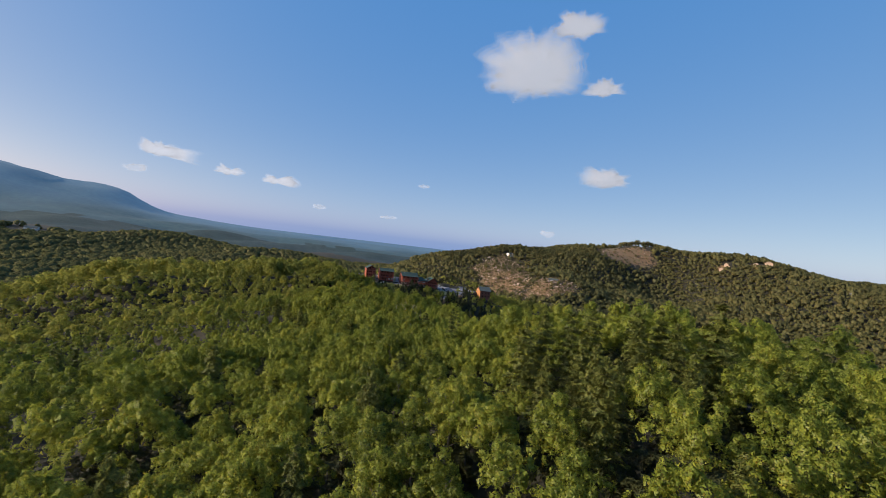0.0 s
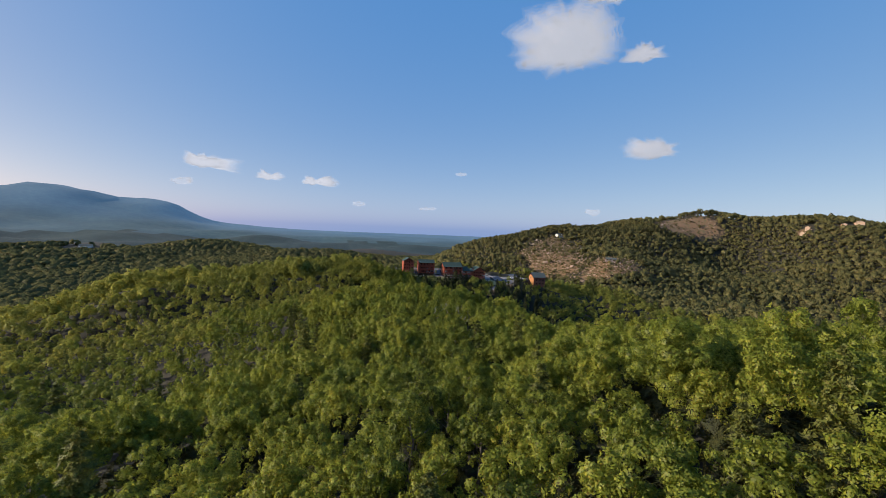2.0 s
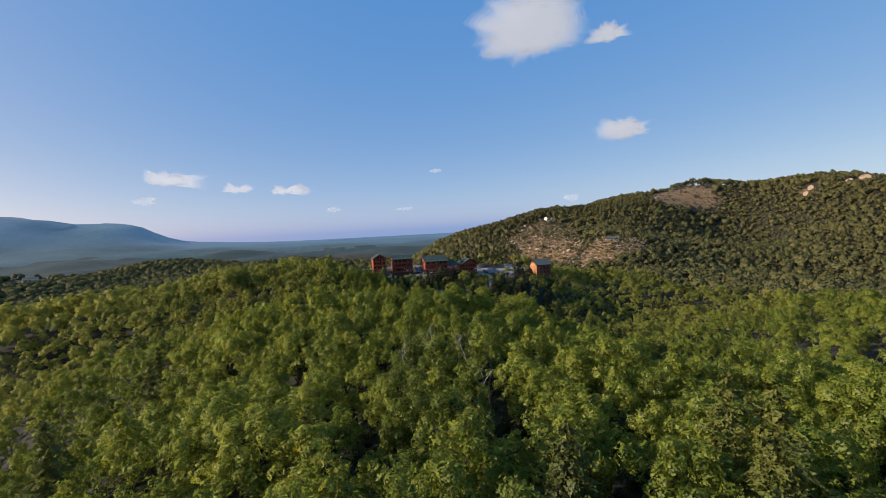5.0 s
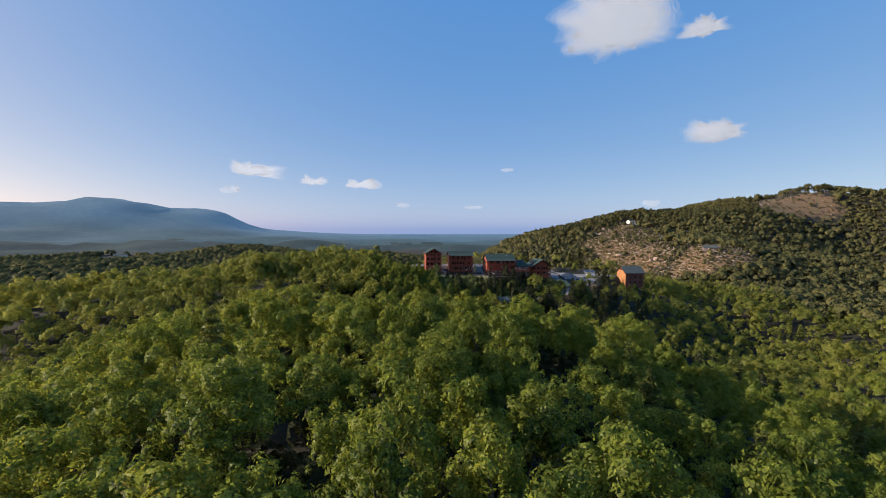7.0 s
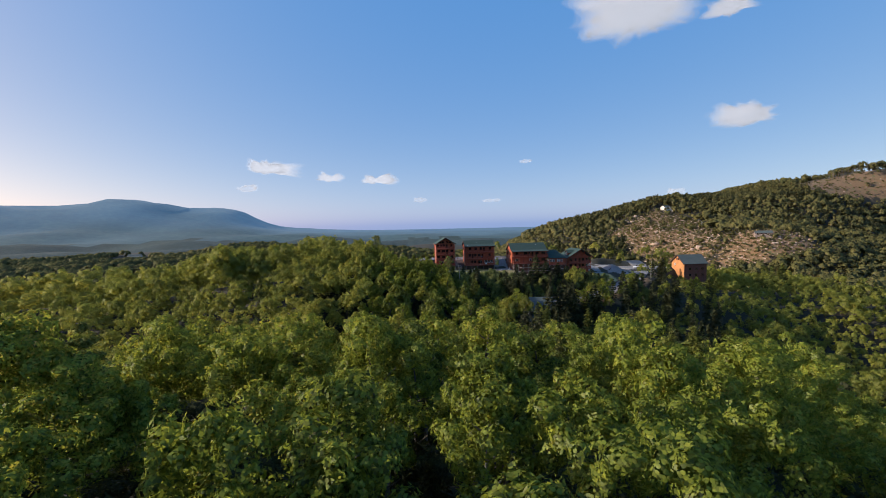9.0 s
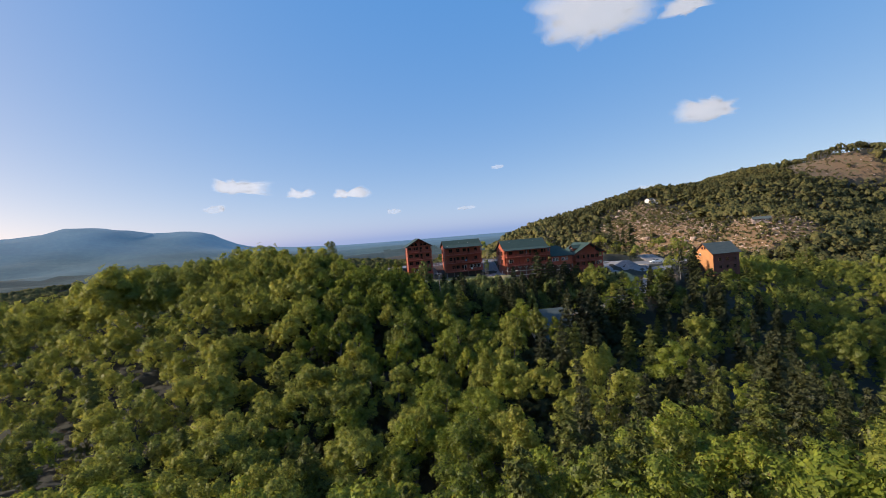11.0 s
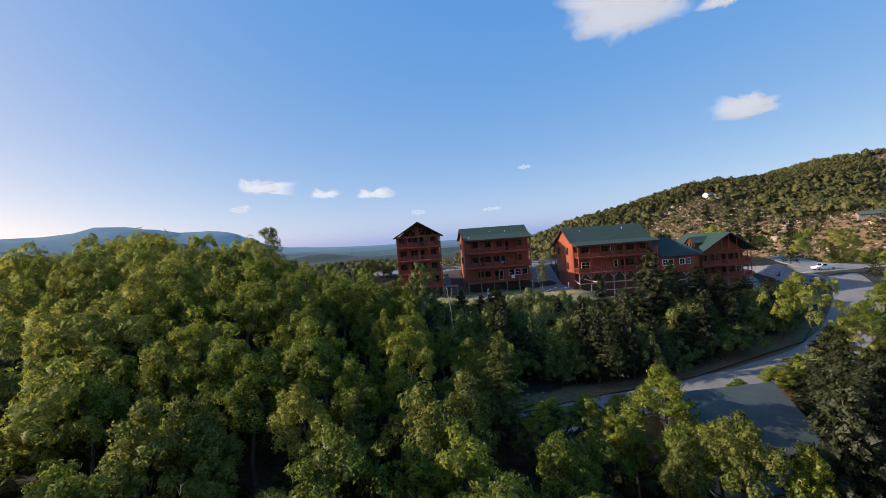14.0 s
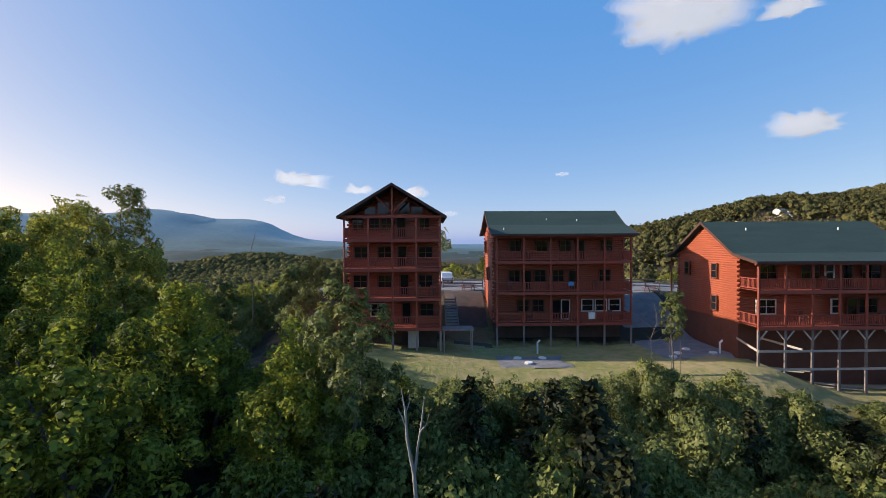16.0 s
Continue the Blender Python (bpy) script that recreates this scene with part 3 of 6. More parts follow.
def forested(x, y):
    """Where trees stand: off the terrace, the road, the lot and the cleared plots."""
    ok = along(ROAD, x, y)[0] > np.where(x < 147, 5.6, 4.8)
    ok &= along([(186, 497, 0), (206, 497, 0)], x, y)[0] > 14
    ok &= ~((x > 72) & (x < 176) & (y > 466) & (y < 517))
    ok &= ~((x > 201) & (x < 226) & (y > 474) & (y < 498))
    ok &= ~((x > 110) & (x < 125) & (y > 417.5) & (y < 434))
    return ok


def scatter(x0, x1, y0, y1, step, seed, keep=forested):
    rng = np.random.default_rng(seed)
    a, b = np.meshgrid(np.arange(x0, x1, step), np.arange(y0, y1, step))
    a, b = a + rng.uniform(-0.42, 0.42, a.shape) * step, b + rng.uniform(-0.42, 0.42, b.shape) * step
    a, b = a.ravel(), b.ravel()
    ok = keep(a, b)
    return a[ok], b[ok], rng


def spread_trees(name, kinds, x, y, rng, mats, label, tall, pick=None):
    """Many trees in one mesh: kinds are (points, faces, material index), picked at random for each place."""
    z = land(x, y)
    which = rng.integers(0, len(kinds), len(x)) if pick is None else pick
    V, F, M, T, base = [], [], [], [], 0
    # tint is lowered on the far western slope to paint its shade
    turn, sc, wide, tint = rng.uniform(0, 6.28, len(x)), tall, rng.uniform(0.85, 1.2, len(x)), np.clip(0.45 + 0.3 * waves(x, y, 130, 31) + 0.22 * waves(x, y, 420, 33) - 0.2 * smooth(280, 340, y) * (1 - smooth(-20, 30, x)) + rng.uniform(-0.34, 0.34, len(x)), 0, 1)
    for k, (v, f, mi) in enumerate(kinds):
        s = np.where(which == k)[0]
        if not len(s):
            continue
        c, q = np.cos(turn[s])[:, None], np.sin(turn[s])[:, None]
        w = (sc[s] * wide[s])[:, None]
        px = x[s][:, None] + (v[:, 0] * c - v[:, 1] * q) * w
        py = y[s][:, None] + (v[:, 0] * q + v[:, 1] * c) * w
        pz = z[s][:, None] + v[:, 2] * sc[s][:, None]
        V.append(np.stack([px, py, pz], -1).reshape(-1, 3))
        F.append((f[None] + (np.arange(len(s)) * len(v))[:, None, None] + base).reshape(-1, f.shape[1]))
        M.append(np.full(len(s) * len(f), mi))
        T.append(np.repeat(tint[s], len(v)))
        base += len(s) * len(v)
    me = mesh_of(name, np.concatenate(V), np.concatenate(F), mats, True, np.concatenate(M))
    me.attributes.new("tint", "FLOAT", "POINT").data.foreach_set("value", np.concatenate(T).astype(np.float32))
    return tagged(new(name, me), label, "trees", kind="stuff")


def axis_x(y):
    """The line of the spur's crest, on which the nearest trees stand."""
    return np.interp(y, [0, 100, 170, 230, 300, 430], [0.5, 28, 47.5, 61, 70.5, 90])


def stature(x, y):
    """Share of full height that trees reach: low on the bank below the lodges and round the lot."""
    m = smooth(80, 94, x) * (1 - smooth(165, 185, x)) * smooth(440, 448, y) * (1 - smooth(480, 490, y))
    s = 1 - 0.55 * m
    s = s + (0.08 + 0.18 * (1 - smooth(0, 30, x))) * (1 - smooth(35, 60, x)) * smooth(405, 440, y)
    s = s * (1 - 0.5 * (1 - smooth(16, 30, np.hypot(x - 205, y - 478))))
    return s * (1 - 0.45 * smooth(512, 530, y) * smooth(20, 60, x) * (1 - smooth(200, 260, x)))


x, y, rng = scatter(-230, 330, 8, 600, 5.5, 5)
ok = ((y < 545) | (x > 120)) & (x > -0.5 * y - 10) & (x < 1.9 * y + 15)
ok &= ~((x > 89) & (x < 172) & (y > 446) & (y < 468))
# thinner on the steep eastern flank
ok &= ~((x > axis_x(y) + 9) & (x < axis_x(y) + 120) & (y > 200) & ~((x > 150) & (y > 405)) & (rng.random(len(x)) < np.where(y > 340, 0.46, 0.3)))
x, y = x[ok], y[ok]
off = np.abs(x - axis_x(y))
near = (off < 7) & (y > 20) & (y < 395) | (x > 52) & (x < 112) & (y >= 395) & (y < 470)
middle = (off < 35) & ~near & (y < 480)
outer = (off >= 35) & (off < 68) & ~near & (y < 480)
side = (off >= 68) & (off < 135) & (y < 480) & (y > 25)
rest = ~near & ~middle & ~outer & ~side
tall = stature(x, y) * rng.uniform(0.72, 1.22, len(x))
tall = np.where(off > 35, tall * rng.uniform(0.72, 1.25, len(x)), tall)
tall = np.where(np.abs(x - axis_x(y)) < 12, np.minimum(tall, 1.02), tall)
# low growth west of the lodges, so that the evening sun reaches the lawn
inside = (x > 50) & (x < 92) & (y > 462) & (y < 496)
tall = np.where(inside, np.minimum(tall, np.maximum(0.2, (-2.5 + 0.36 * (92 - x) - land(x, y)) / 13.0)), tall)
tall = np.where((x < 80) & (x > 30) & (y > 428), np.minimum(tall * (1 + 0.3 * (1 - smooth(54, 66, x))), np.maximum(0.4, (7.0 + 3.5 * (1 - smooth(48, 66, x)) - land(x, y)) / 13.0)), tall)
behind = (x > 90.5 - 0.58 * (y - 431.7)) & (x < 90.5 - 0.18 * (y - 431.7)) & (y > 470) & (y < 570)
tall = np.where(behind, np.minimum(tall, np.maximum(0.18, (2.6 - land(x, y)) / 13.0)), tall)
# taller growth on the shoulder west of the lodges
grove = (x > -20) & (x < 60) & (y > 446) & (y < 500) & (rng.random(len(x)) < 0.65)
tall = np.where(grove, np.maximum(tall, (7.5 + rng.uniform(0, 5.5, len(x)) - 2.5 * smooth(50, 60, x) + 5 * np.exp(-((x - 32) / 17) ** 2 - ((y - 482) / 17) ** 2) - land(x, y)) / 12.2), tall)
pick = np.where(rng.random(len(x)) < 0.08, 4, rng.integers(0, 4, len(x)))
# more pines on the eastern flank, in the shade-darkened needles
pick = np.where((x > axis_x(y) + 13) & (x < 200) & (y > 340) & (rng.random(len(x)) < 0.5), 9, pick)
glade = (x > 95) & (x < 112) & (y > 402) & (y < 430)
tall = np.where(glade, np.minimum(tall, np.maximum(0.4, (-8.5 - land(x, y)) / 13.0)), tall)
pick = np.where(glade & (pick == 9), 3, pick)
pick = np.where((x < 76) & (y > 425) & (pick == 4), 2, pick)
pick = np.where((x > 34) & (x < 54) & (y > 42) & (y < 66), 4, pick)  # a stand of pines on the crest
pick = np.where((pick < 4) & (y + rng.normal(0, 25, len(x)) > 345), pick + 5, pick)  # oaks further along


def mixed(broad, pine):
    """Four broadleaf crowns and a pine, then the same as oaks and a pine in shade-darkened needles."""
    return [(*b, 0) for b in broad] + [(*pine, 1)] + [(*b, 2) for b in broad] + [(*pine, 3)]


CANOPY = [LEAF, PINE, OAK_LEAF, SHADED_NEEDLE]

mid_kinds = mixed([lobed_crown(40 + i, 38, 620, 0.44, 2.7 + 0.32 * i, 6.6 + 0.3 * i, 5.0) for i in range(4)], pine_crown(50, 1300, 0.55))
spread_trees("woods", mid_kinds, x[middle], y[middle], rng, CANOPY, "dense broadleaf and pine canopy in full green leaf", tall[middle], pick[middle])
outer_kinds = mixed([lobed_crown(44 + i, 28, 240, 0.62, 2.7 + 0.32 * i, 6.6 + 0.3 * i, 5.0) for i in range(4)], pine_crown(51, 560, 0.85))
spread_trees("woods", outer_kinds, x[outer], y[outer], rng, CANOPY, "dense broadleaf and pine canopy on the spur's flanks", tall[outer], pick[outer])
side_kinds = mixed([lobed_crown(54 + i, 17, 80, 0.9, 2.35 + 0.3 * i, 6.6, 5.0) for i in range(4)], pine_crown(71, 190, 1.2))
spread_trees("woods", side_kinds, x[side], y[side], rng, CANOPY, "leafy canopy on the slopes beside the spur", tall[side], pick[side])
far_kinds = mixed([lobed_crown(60 + i, 7, 16, 1.2, 2.3 + 0.32 * i, 6.6, 4.8, core=0.95) for i in range(4)], pine_crown(70, 92, 1.7))
spread_trees("woods", far_kinds, x[rest], y[rest], rng, CANOPY, "green forest canopy over the slopes further off", tall[rest], pick[rest])

# added filler clumps, coloured dark to paint shade into gaps between crowns
ux, uy, urng = scatter(-60, 190, 25, 470, 3.9, 15)
ok = (np.abs(ux - axis_x(uy)) < 60) & ~((ux > 84) & (uy > 440))
ux, uy = ux[ok], uy[ok]
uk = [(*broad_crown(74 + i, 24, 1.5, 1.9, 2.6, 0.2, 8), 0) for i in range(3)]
spread_trees("undergrowth", uk, ux, uy, urng, [SHADED_NEEDLE], "dark green undergrowth with the canopy's shade in its colour", urng.uniform(0.6, 1.4, len(ux)))

hx, hy, hrng = scatter(230, 1450, 120, 1130, 6.5, 6)
ok = ((hx > 330) | (hy > 600)) & (hx < 1.9 * hy + 40) & ((hy > 330) | (hx < 700))
hx, hy = hx[ok], hy[ok]
bare = cleared(hx, hy)
ok = (bare < 0.4) | (hrng.random(len(hx)) < np.where(hx > 600, 0.05, 0.2))
hx, hy = hx[ok], hy[ok]
hk = [(*lobed_crown(80 + i, 2, 9, 1.5, 2.9 + 0.5 * i, 4.6, 0.8, core=0.9), 0) for i in range(4)]
spread_trees("woods", hk, hx, hy, hrng, [FAR_LEAF], "green woods on the far hill", hrng.uniform(0.5, 1.5, len(hx)) * np.where(cleared(hx, hy) > 0.35, 0.6, 1))
rx_, ry_, rrng = scatter(335, 690, 890, 1010, 6.4, 17)
ok = (cleared(rx_, ry_) < 0.3) & ((ry_ > 932) | (rx_ > 510))
rk = [(*lobed_crown(94 + i, 5, 24, 1.5, 3.0, 6.5, 3.6), 0) for i in range(4)]
spread_trees("woods", rk, rx_[ok], ry_[ok], rrng, [FAR_LEAF], "taller green trees along the hill's crest", rrng.uniform(0.8, 1.25, int(ok.sum())))
sx_, sy_, srng = scatter(330, 900, 650, 985, 4.0, 16)
ok = (cleared(sx_, sy_) > 0.3) & (srng.random(len(sx_)) < np.where(sx_ > 600, 0.3, 0.9))
sx_, sy_ = sx_[ok], sy_[ok]
sk = [(*broad_crown(86 + i, 14, 1.3, 1.5, 1.6, 0.1, 5), 0) for i in range(3)]
spread_trees("scrub", sk, sx_, sy_, srng, [FAR_LEAF], "low green and brown scrub on cleared slopes", srng.uniform(0.5, 1.3, len(sx_)))
lx, ly, lrng = scatter(-1300, 520, 600, 1750, 16.5, 7)
ok = (lx < 260) | (ly > 1120)
lx, ly = lx[ok], ly[ok]
wx, wy, _ = scatter(-560, -150, 180, 600, 11.0, 8)
ok = (wx < -0.5 * wy - 10) | (wy > 545)
ok &= (wx > -1.0 * wy - 40)
lx, ly = np.concatenate([lx, wx[ok]]), np.concatenate([ly, wy[ok]])
# woods beside and behind the walk's start
qx, qy, qrng = scatter(-300, 420, -160, 330, 9.0, 18)
ok = (qy < 8) | (qx < -0.5 * qy - 10) & (qx > -0.5 * qy - 150) | (qx > 1.9 * qy + 15)
qx, qy = qx[ok], qy[ok]
spread_trees("woods", far_kinds, qx, qy, qrng, CANOPY, "green forest canopy round the start of the spur", qrng.uniform(1.1, 1.5, len(qx)), qrng.integers(0, 4, len(qx)))
ok = np.hypot(lx + 712, ly - 1680) > 60
lx, ly = lx[ok], ly[ok]
lk = [(*lobed_crown(90 + i, 2, 5, 3.0, 9.0, 8, 0.5, core=1.0), 0) for i in range(3)]
spread_trees("woods", lk, lx, ly, lrng, [FAR_LEAF], "dark green lowland forest beyond the ridge", lrng.uniform(0.8, 1.2, len(lx)))


def tree_model(seed, needles=False, count=1700, leaf=0.43, radius=3.8, high=7.8, base=4.6, material=None, name="tree", label="broadleaf tree in full green leaf", category="tree", airy=False, lobes=40):
    """One tree as a thing: a trunk with limbs, and a crown of leaf sprays."""
    top = tagged(new(name), label, category, "trees along the spur")
    if needles:
        v, f = limbs(seed, base + high * 0.93, radius * 0.42, 12, 0.15, 0.15, 0.12)
        c = pine_crown(seed, count, leaf, radius, high, base)
    else:
        v, f = limbs(seed, base + high * 0.72, radius * 0.7, 8 if high > 5 else 5, 0.22 if high > 5 else 0.09, sides=6 if high > 5 else 4)
        c = broad_crown(seed, count, leaf, radius, high, base, 66) if airy else lobed_crown(seed, lobes, count, leaf * 0.85, radius, high, base)
    for pn, (pv, pf), mat in (("trunk", (v, f), BARK), ("crown", c, material or (SHADED_NEEDLE if needles else LEAF))):
        ob = new(pn, mesh_of(pn, pv, pf, [mat], pn == "trunk"))
        ob.parent = top
    return top


models = [tree_model(100 + i, radius=2.6 + 0.3 * i, high=7.4 + 0.35 * i, base=4.4) for i in range(5)] + [tree_model(120, True, material=PINE, count=3000, leaf=0.5, radius=4.0, high=10.8, base=1.6, label="dark green pine with tiered boughs", category="pine tree")]
nx_, ny_, nt, npick = x[near], y[near], tall[near], np.where(pick[near] == 4, 5, np.where(pick[near] == 9, 9, rng.integers(0, 5, near.sum())))
nz = land(nx_, ny_)
stood = set()
# the last trees that the camera passes over have finer sprays
fine = [tree_model(130 + i, count=4000, lobes=64, leaf=0.27, radius=2.9 + 0.4 * i, high=8.9 + 0.5 * i, base=3.1) for i in range(3)]
models += fine + [tree_model(121, True, material=SHADED_NEEDLE, count=2600, leaf=0.5, radius=3.4, high=9.6, base=1.6, label="broad dark pine with heavy boughs on the bank", category="pine tree")]
models += [tree_model(160 + i, material=OAK_LEAF if i % 2 else LEAF, radius=2.6 + 0.3 * i, high=7.4 + 0.35 * i, base=4.4) for i in range(5)]
npick = np.where((npick < 5) & (ny_ > 345), npick + 10, npick)
npick = np.where(((npick < 5) | (npick > 9)) & (ny_ > 425) & (np.abs(nx_ - 88) < 30), 6 + npick % 3, npick)
for tx, ty, tz, ts, k in zip(nx_, ny_, nz, nt, npick):
    m = pose(tx, ty, tz, 0, 0, random.uniform(0, 360)) @ Matrix.Diagonal((ts * random.uniform(0.9, 1.15), ts * random.uniform(0.9, 1.15), ts, 1))
    ob = copy_thing(models[k], m) if k in stood else models[k]
    stood.add(k)
    ob.matrix_basis = m
shrubs = [tree_model(140 + i, count=1700, lobes=22, material=SHRUB_LEAF, leaf=0.2, radius=1.75 + 0.2 * i, high=3.7, base=0.25, name="shrub", label="leafy green shrub at the top of the bank", category="shrub") for i in range(3)]
shrubs += [tree_model(150, True, 640, 0.5, radius=1.9, high=5.6, base=0.5, name="young_pine", label="young dark pine on the bank below the lodges", category="pine tree")]
shrubs += [tree_model(144 + i, count=1600, lobes=22, material=SHADE_LEAF, leaf=0.21, radius=1.75 + 0.2 * i, high=3.7, base=0.25, name="shrub", label="dark green shrub on the shaded bank above the lane", category="shrub") for i in range(3)]
for k, g in enumerate(shrubs):
    g["group"] = "growth on the bank"
bx, by, brng = scatter(84, 173, 446.5, 469.0, 2.05, 9, lambda a, b: along(ROAD, a, b)[0] > 6.6)
ok = brng.random(len(bx)) < 0.9
bx, by = bx[ok], by[ok]
bz = land(bx, by)
used = set()
for tx, ty, tz in zip(bx, by, bz):
    k = 3 if brng.random() < (0.3 if tx > 112 else 0.2) and ty < 463 else int(brng.integers(0, 3)) + (4 if ty < 456 + brng.uniform(-2, 2) else 0)
    ts = brng.uniform(0.8, 1.3) * float(np.interp(ty, [446, 452, 462, 471], [1.2, 1.5, 1.25, 0.7]))
    cap = -3.3 + 0.30 * (470 - ty) + (1.0 if 103 < tx < 117 else 0) - (2.8 if tx > 119 else 0) + brng.uniform(-1.6, 0.3)
    up = min(ts * brng.uniform(0.65, 1.4), (cap - tz) / (6.2 if k == 3 else 4.1))
    if up < 0.3:
        continue
    wide = min(ts, up * 1.6 + 0.15)
    m = pose(tx, ty, tz, 0, 0, brng.uniform(0, 360)) @ Matrix.Diagonal((wide, wide, up, 1))
    ob = copy_thing(shrubs[k], m) if k in used else shrubs[k]
    used.add(k)
    ob.matrix_basis = m

# two bushes that have begun to turn
for k, (tx, ty, up) in enumerate(((96.4, 449.6, 1.75), (103.2, 452.0, 1.3))):
    ob = tree_model(190 + k, count=1500, lobes=20, material=TURNING, leaf=0.2, radius=1.5, high=3.6, base=0.25, name="shrub", label="shrub with leaves turning orange-brown on the bank", category="shrub")
    ob["group"] = "growth on the bank"
    ob.matrix_basis = pose(tx, ty, height(tx, ty), 0, 0, 80 * k) @ Matrix.Diagonal((1.1, 1.1, up, 1))

# bushes on the bare plot west of the lodges
px_, py_, prng = scatter(64, 81.5, 463, 492, 2.4, 19, lambda a, b: a > 0)
for tx, ty, tz in zip(px_, py_, land(px_, py_)):
    if prng.random() < 0.38:
        ts = prng.uniform(0.35, 0.8) * (1.0 if tx < 78 else 0.7)
        m = pose(tx, ty, tz, 0, 0, prng.uniform(0, 360)) @ Matrix.Diagonal((ts, ts, ts, 1))
        copy_thing(shrubs[int(prng.integers(0, 3))], m)["label"] = "leafy green bush on the rough plot beside the tall lodge"

# tall single trees by the lodges
for tx, ty, top, k, w in ((33.3, 483.9, 16.8, 3, 1.0), (70.2, 475.1, 3.6, 1, 0.7), (57.8, 469.4, 10.2, 3, 0.9), (53.5, 466.5, 12.6, 2, 0.85), (42, 478, 12.5, 2, 1.0), (24, 474, 12.0, 0, 1.0), (48, 470, 10.5, 4, 0.9), (64, 478, 5.0, 0, 0.7), (70, 489, 3.6, 2, 0.6), (125.5, 456, 2.4, 9, 1.44), (131, 459, 0.2, 9, 1.26), (137, 460.5, -1.0, 9, 1.26), (142, 462, -2.2, 9, 1.15), (148, 463, -3.2, 9, 1.15), (155, 465, -4.0, 9, 1.03), (119.5, 455, -3.0, 9, 1.03), (207.5, 477.5, -6.5, 1, 0.8), (204.5, 482, -8, 2, 0.6), (214, 474, -7.5, 3, 0.8), (220, 473, -8, 5, 1.0), (209, 471, -9, 5, 1.0), (110, 414.5, -5.6, 11, 0.95), (117.5, 413, -5.0, 9, 1.2), (121.5, 413.5, -5.2, 9, 1.25), (106.5, 419, -7.5, 3, 0.9), (113.5, 412, -4.8, 10, 1.0), (124.8, 418, -7, 9, 1.3), (124, 433, -9.9, 2, 0.75), (129, 434.3, -9.7, 0, 0.8), (134, 435.7, -9.2, 5, 1.1), (139, 437.6, -8, 3, 0.8), (141, 433, -8, 5, 1.2), (143, 439.5, -4.5, 1, 0.9), (150, 442.5, -3.5, 3, 1.0), (157, 447, -3.5, 2, 0.9), (164, 451.5, -3.0, 0, 1.0), (171, 457, -2.5, 4, 0.9), (147, 435, -6, 0, 1.0), (160, 442, -5, 4, 1.0), (168, 449, -4.5, 5, 1.2), (177, 460, -3, 1, 0.9), (109.0, 424.0, -4.6, 7, 1.6), (110.5, 418.5, -8.2, 11, 0.9), (98, 427, -6.5, 2, 0.9), (102, 428.3, -8.2, 0, 0.85), (105.8, 429, -8.6, 3, 0.8), (110.5, 432, -9.4, 0, 0.7), (115, 433.4, -9.8, 2, 0.7), (103.5, 423.5, -8, 1, 0.9), (128.5, 424, -6, 9, 1.3), (127.5, 418, -7.5, 9, 1.2), (132, 429, -6.5, 9, 1.2)):
    tz = height(tx, ty)
    full = 12.7 if k == 5 else 11.2 if k == 9 else 12.3 if k in (6, 7, 8) else 12.6 if ty < 450 else 13.4
    m = pose(tx, ty, tz, 0, 0, 37 * k + tx) @ Matrix.Diagonal((w, w, (top - tz) / full, 1))
    copy_thing(models[k if k in stood else 0], m)
# slender, airy trees with open crowns and bare lower limbs
for k, (tx, ty, top, w, n) in enumerate(((52.6, 490.6, 15.3, 3.6, 3000), (86.4, 455.5, 5.9, 2.5, 2000), (30.5, 470, 12.8, 2.4, 1000), (67.5, 485, 3.2, 1.6, 800), (110.9, 470.5, 3.8, 1.0, 420))):
    tz = height(tx, ty)
    ob = tree_model(170 + k, count=int(n * 1.5), material=SHRUB_LEAF, leaf=0.34, radius=w, high=(top - tz) * 0.62, base=(top - tz) * 0.36, label="slender tree with a thin, open green crown", airy=True)
    ob.matrix_basis = pose(tx, ty, tz, 0, 0, 60 * k)


# ---- lodges ----
def log_wall(name, ax, fixed, out, span, z0, z1, material, parent, high=0.22, thick=0.05):
    """Round-faced logs stacked from z0 to z1 on a plank core: ax 'x' runs along x at y = fixed, 'y' along y at x = fixed; out is the side it faces.
    span(z) gives the wall's two ends at that height."""
    def at(u, d, z):
        return (u, d, z) if ax == "x" else (d, u, z)
    levels = [z0 + (z1 - z0) * i / 24 for i in range(25)]
    ends = [span(z) for z in levels]
    ring = [at(e[0] + 0.02, fixed, z) for e, z in zip(ends, levels)] + [at(e[1] - 0.02, fixed, z) for e, z in zip(ends[::-1], levels[::-1])]
    wall = part(name, Geo().prism(ring, at(0, -out * 0.06, 0)), material, parent)
    z, shared = z0, {}
    while z < z1 - 0.05:
        h = min(high, z1 - z)
        a, b = span(z + h * 0.5)
        if b - a > 0.2:
            key = (round(b - a, 3), round(h, 3))
            if key not in shared:
                prof = [(0.02, 0.01), (0.75, 0.12), (1, 0.5), (0.75, 0.88), (0.02, 0.99)]
                shared[key] = loose_mesh("log", Geo().prism([at(0, out * thick * o, h * u) for o, u in prof], at(b - a, 0, 0)), material)
            piece("log", shared[key], wall, at(a, fixed, z))
        z += high
    return wall


def log_corner(x, y, z0, z1, sx, sy, material, parent, high=0.22):
    """Crossing log ends that stick out at a corner, in alternate courses."""
    one = loose_mesh("log_end", Geo().rod((0, 0, high / 2), (sx * 0.24, 0, high / 2), high * 0.46, 8), material)
    two = loose_mesh("log_end", Geo().rod((0, 0, high / 2), (0, sy * 0.24, high / 2), high * 0.46, 8), material)
    z, k = z0, 0
    while z < z1 - 0.1:
        piece("log_end", one if k % 2 else two, parent, (x, y, z))
        z, k = z + high, k + 1


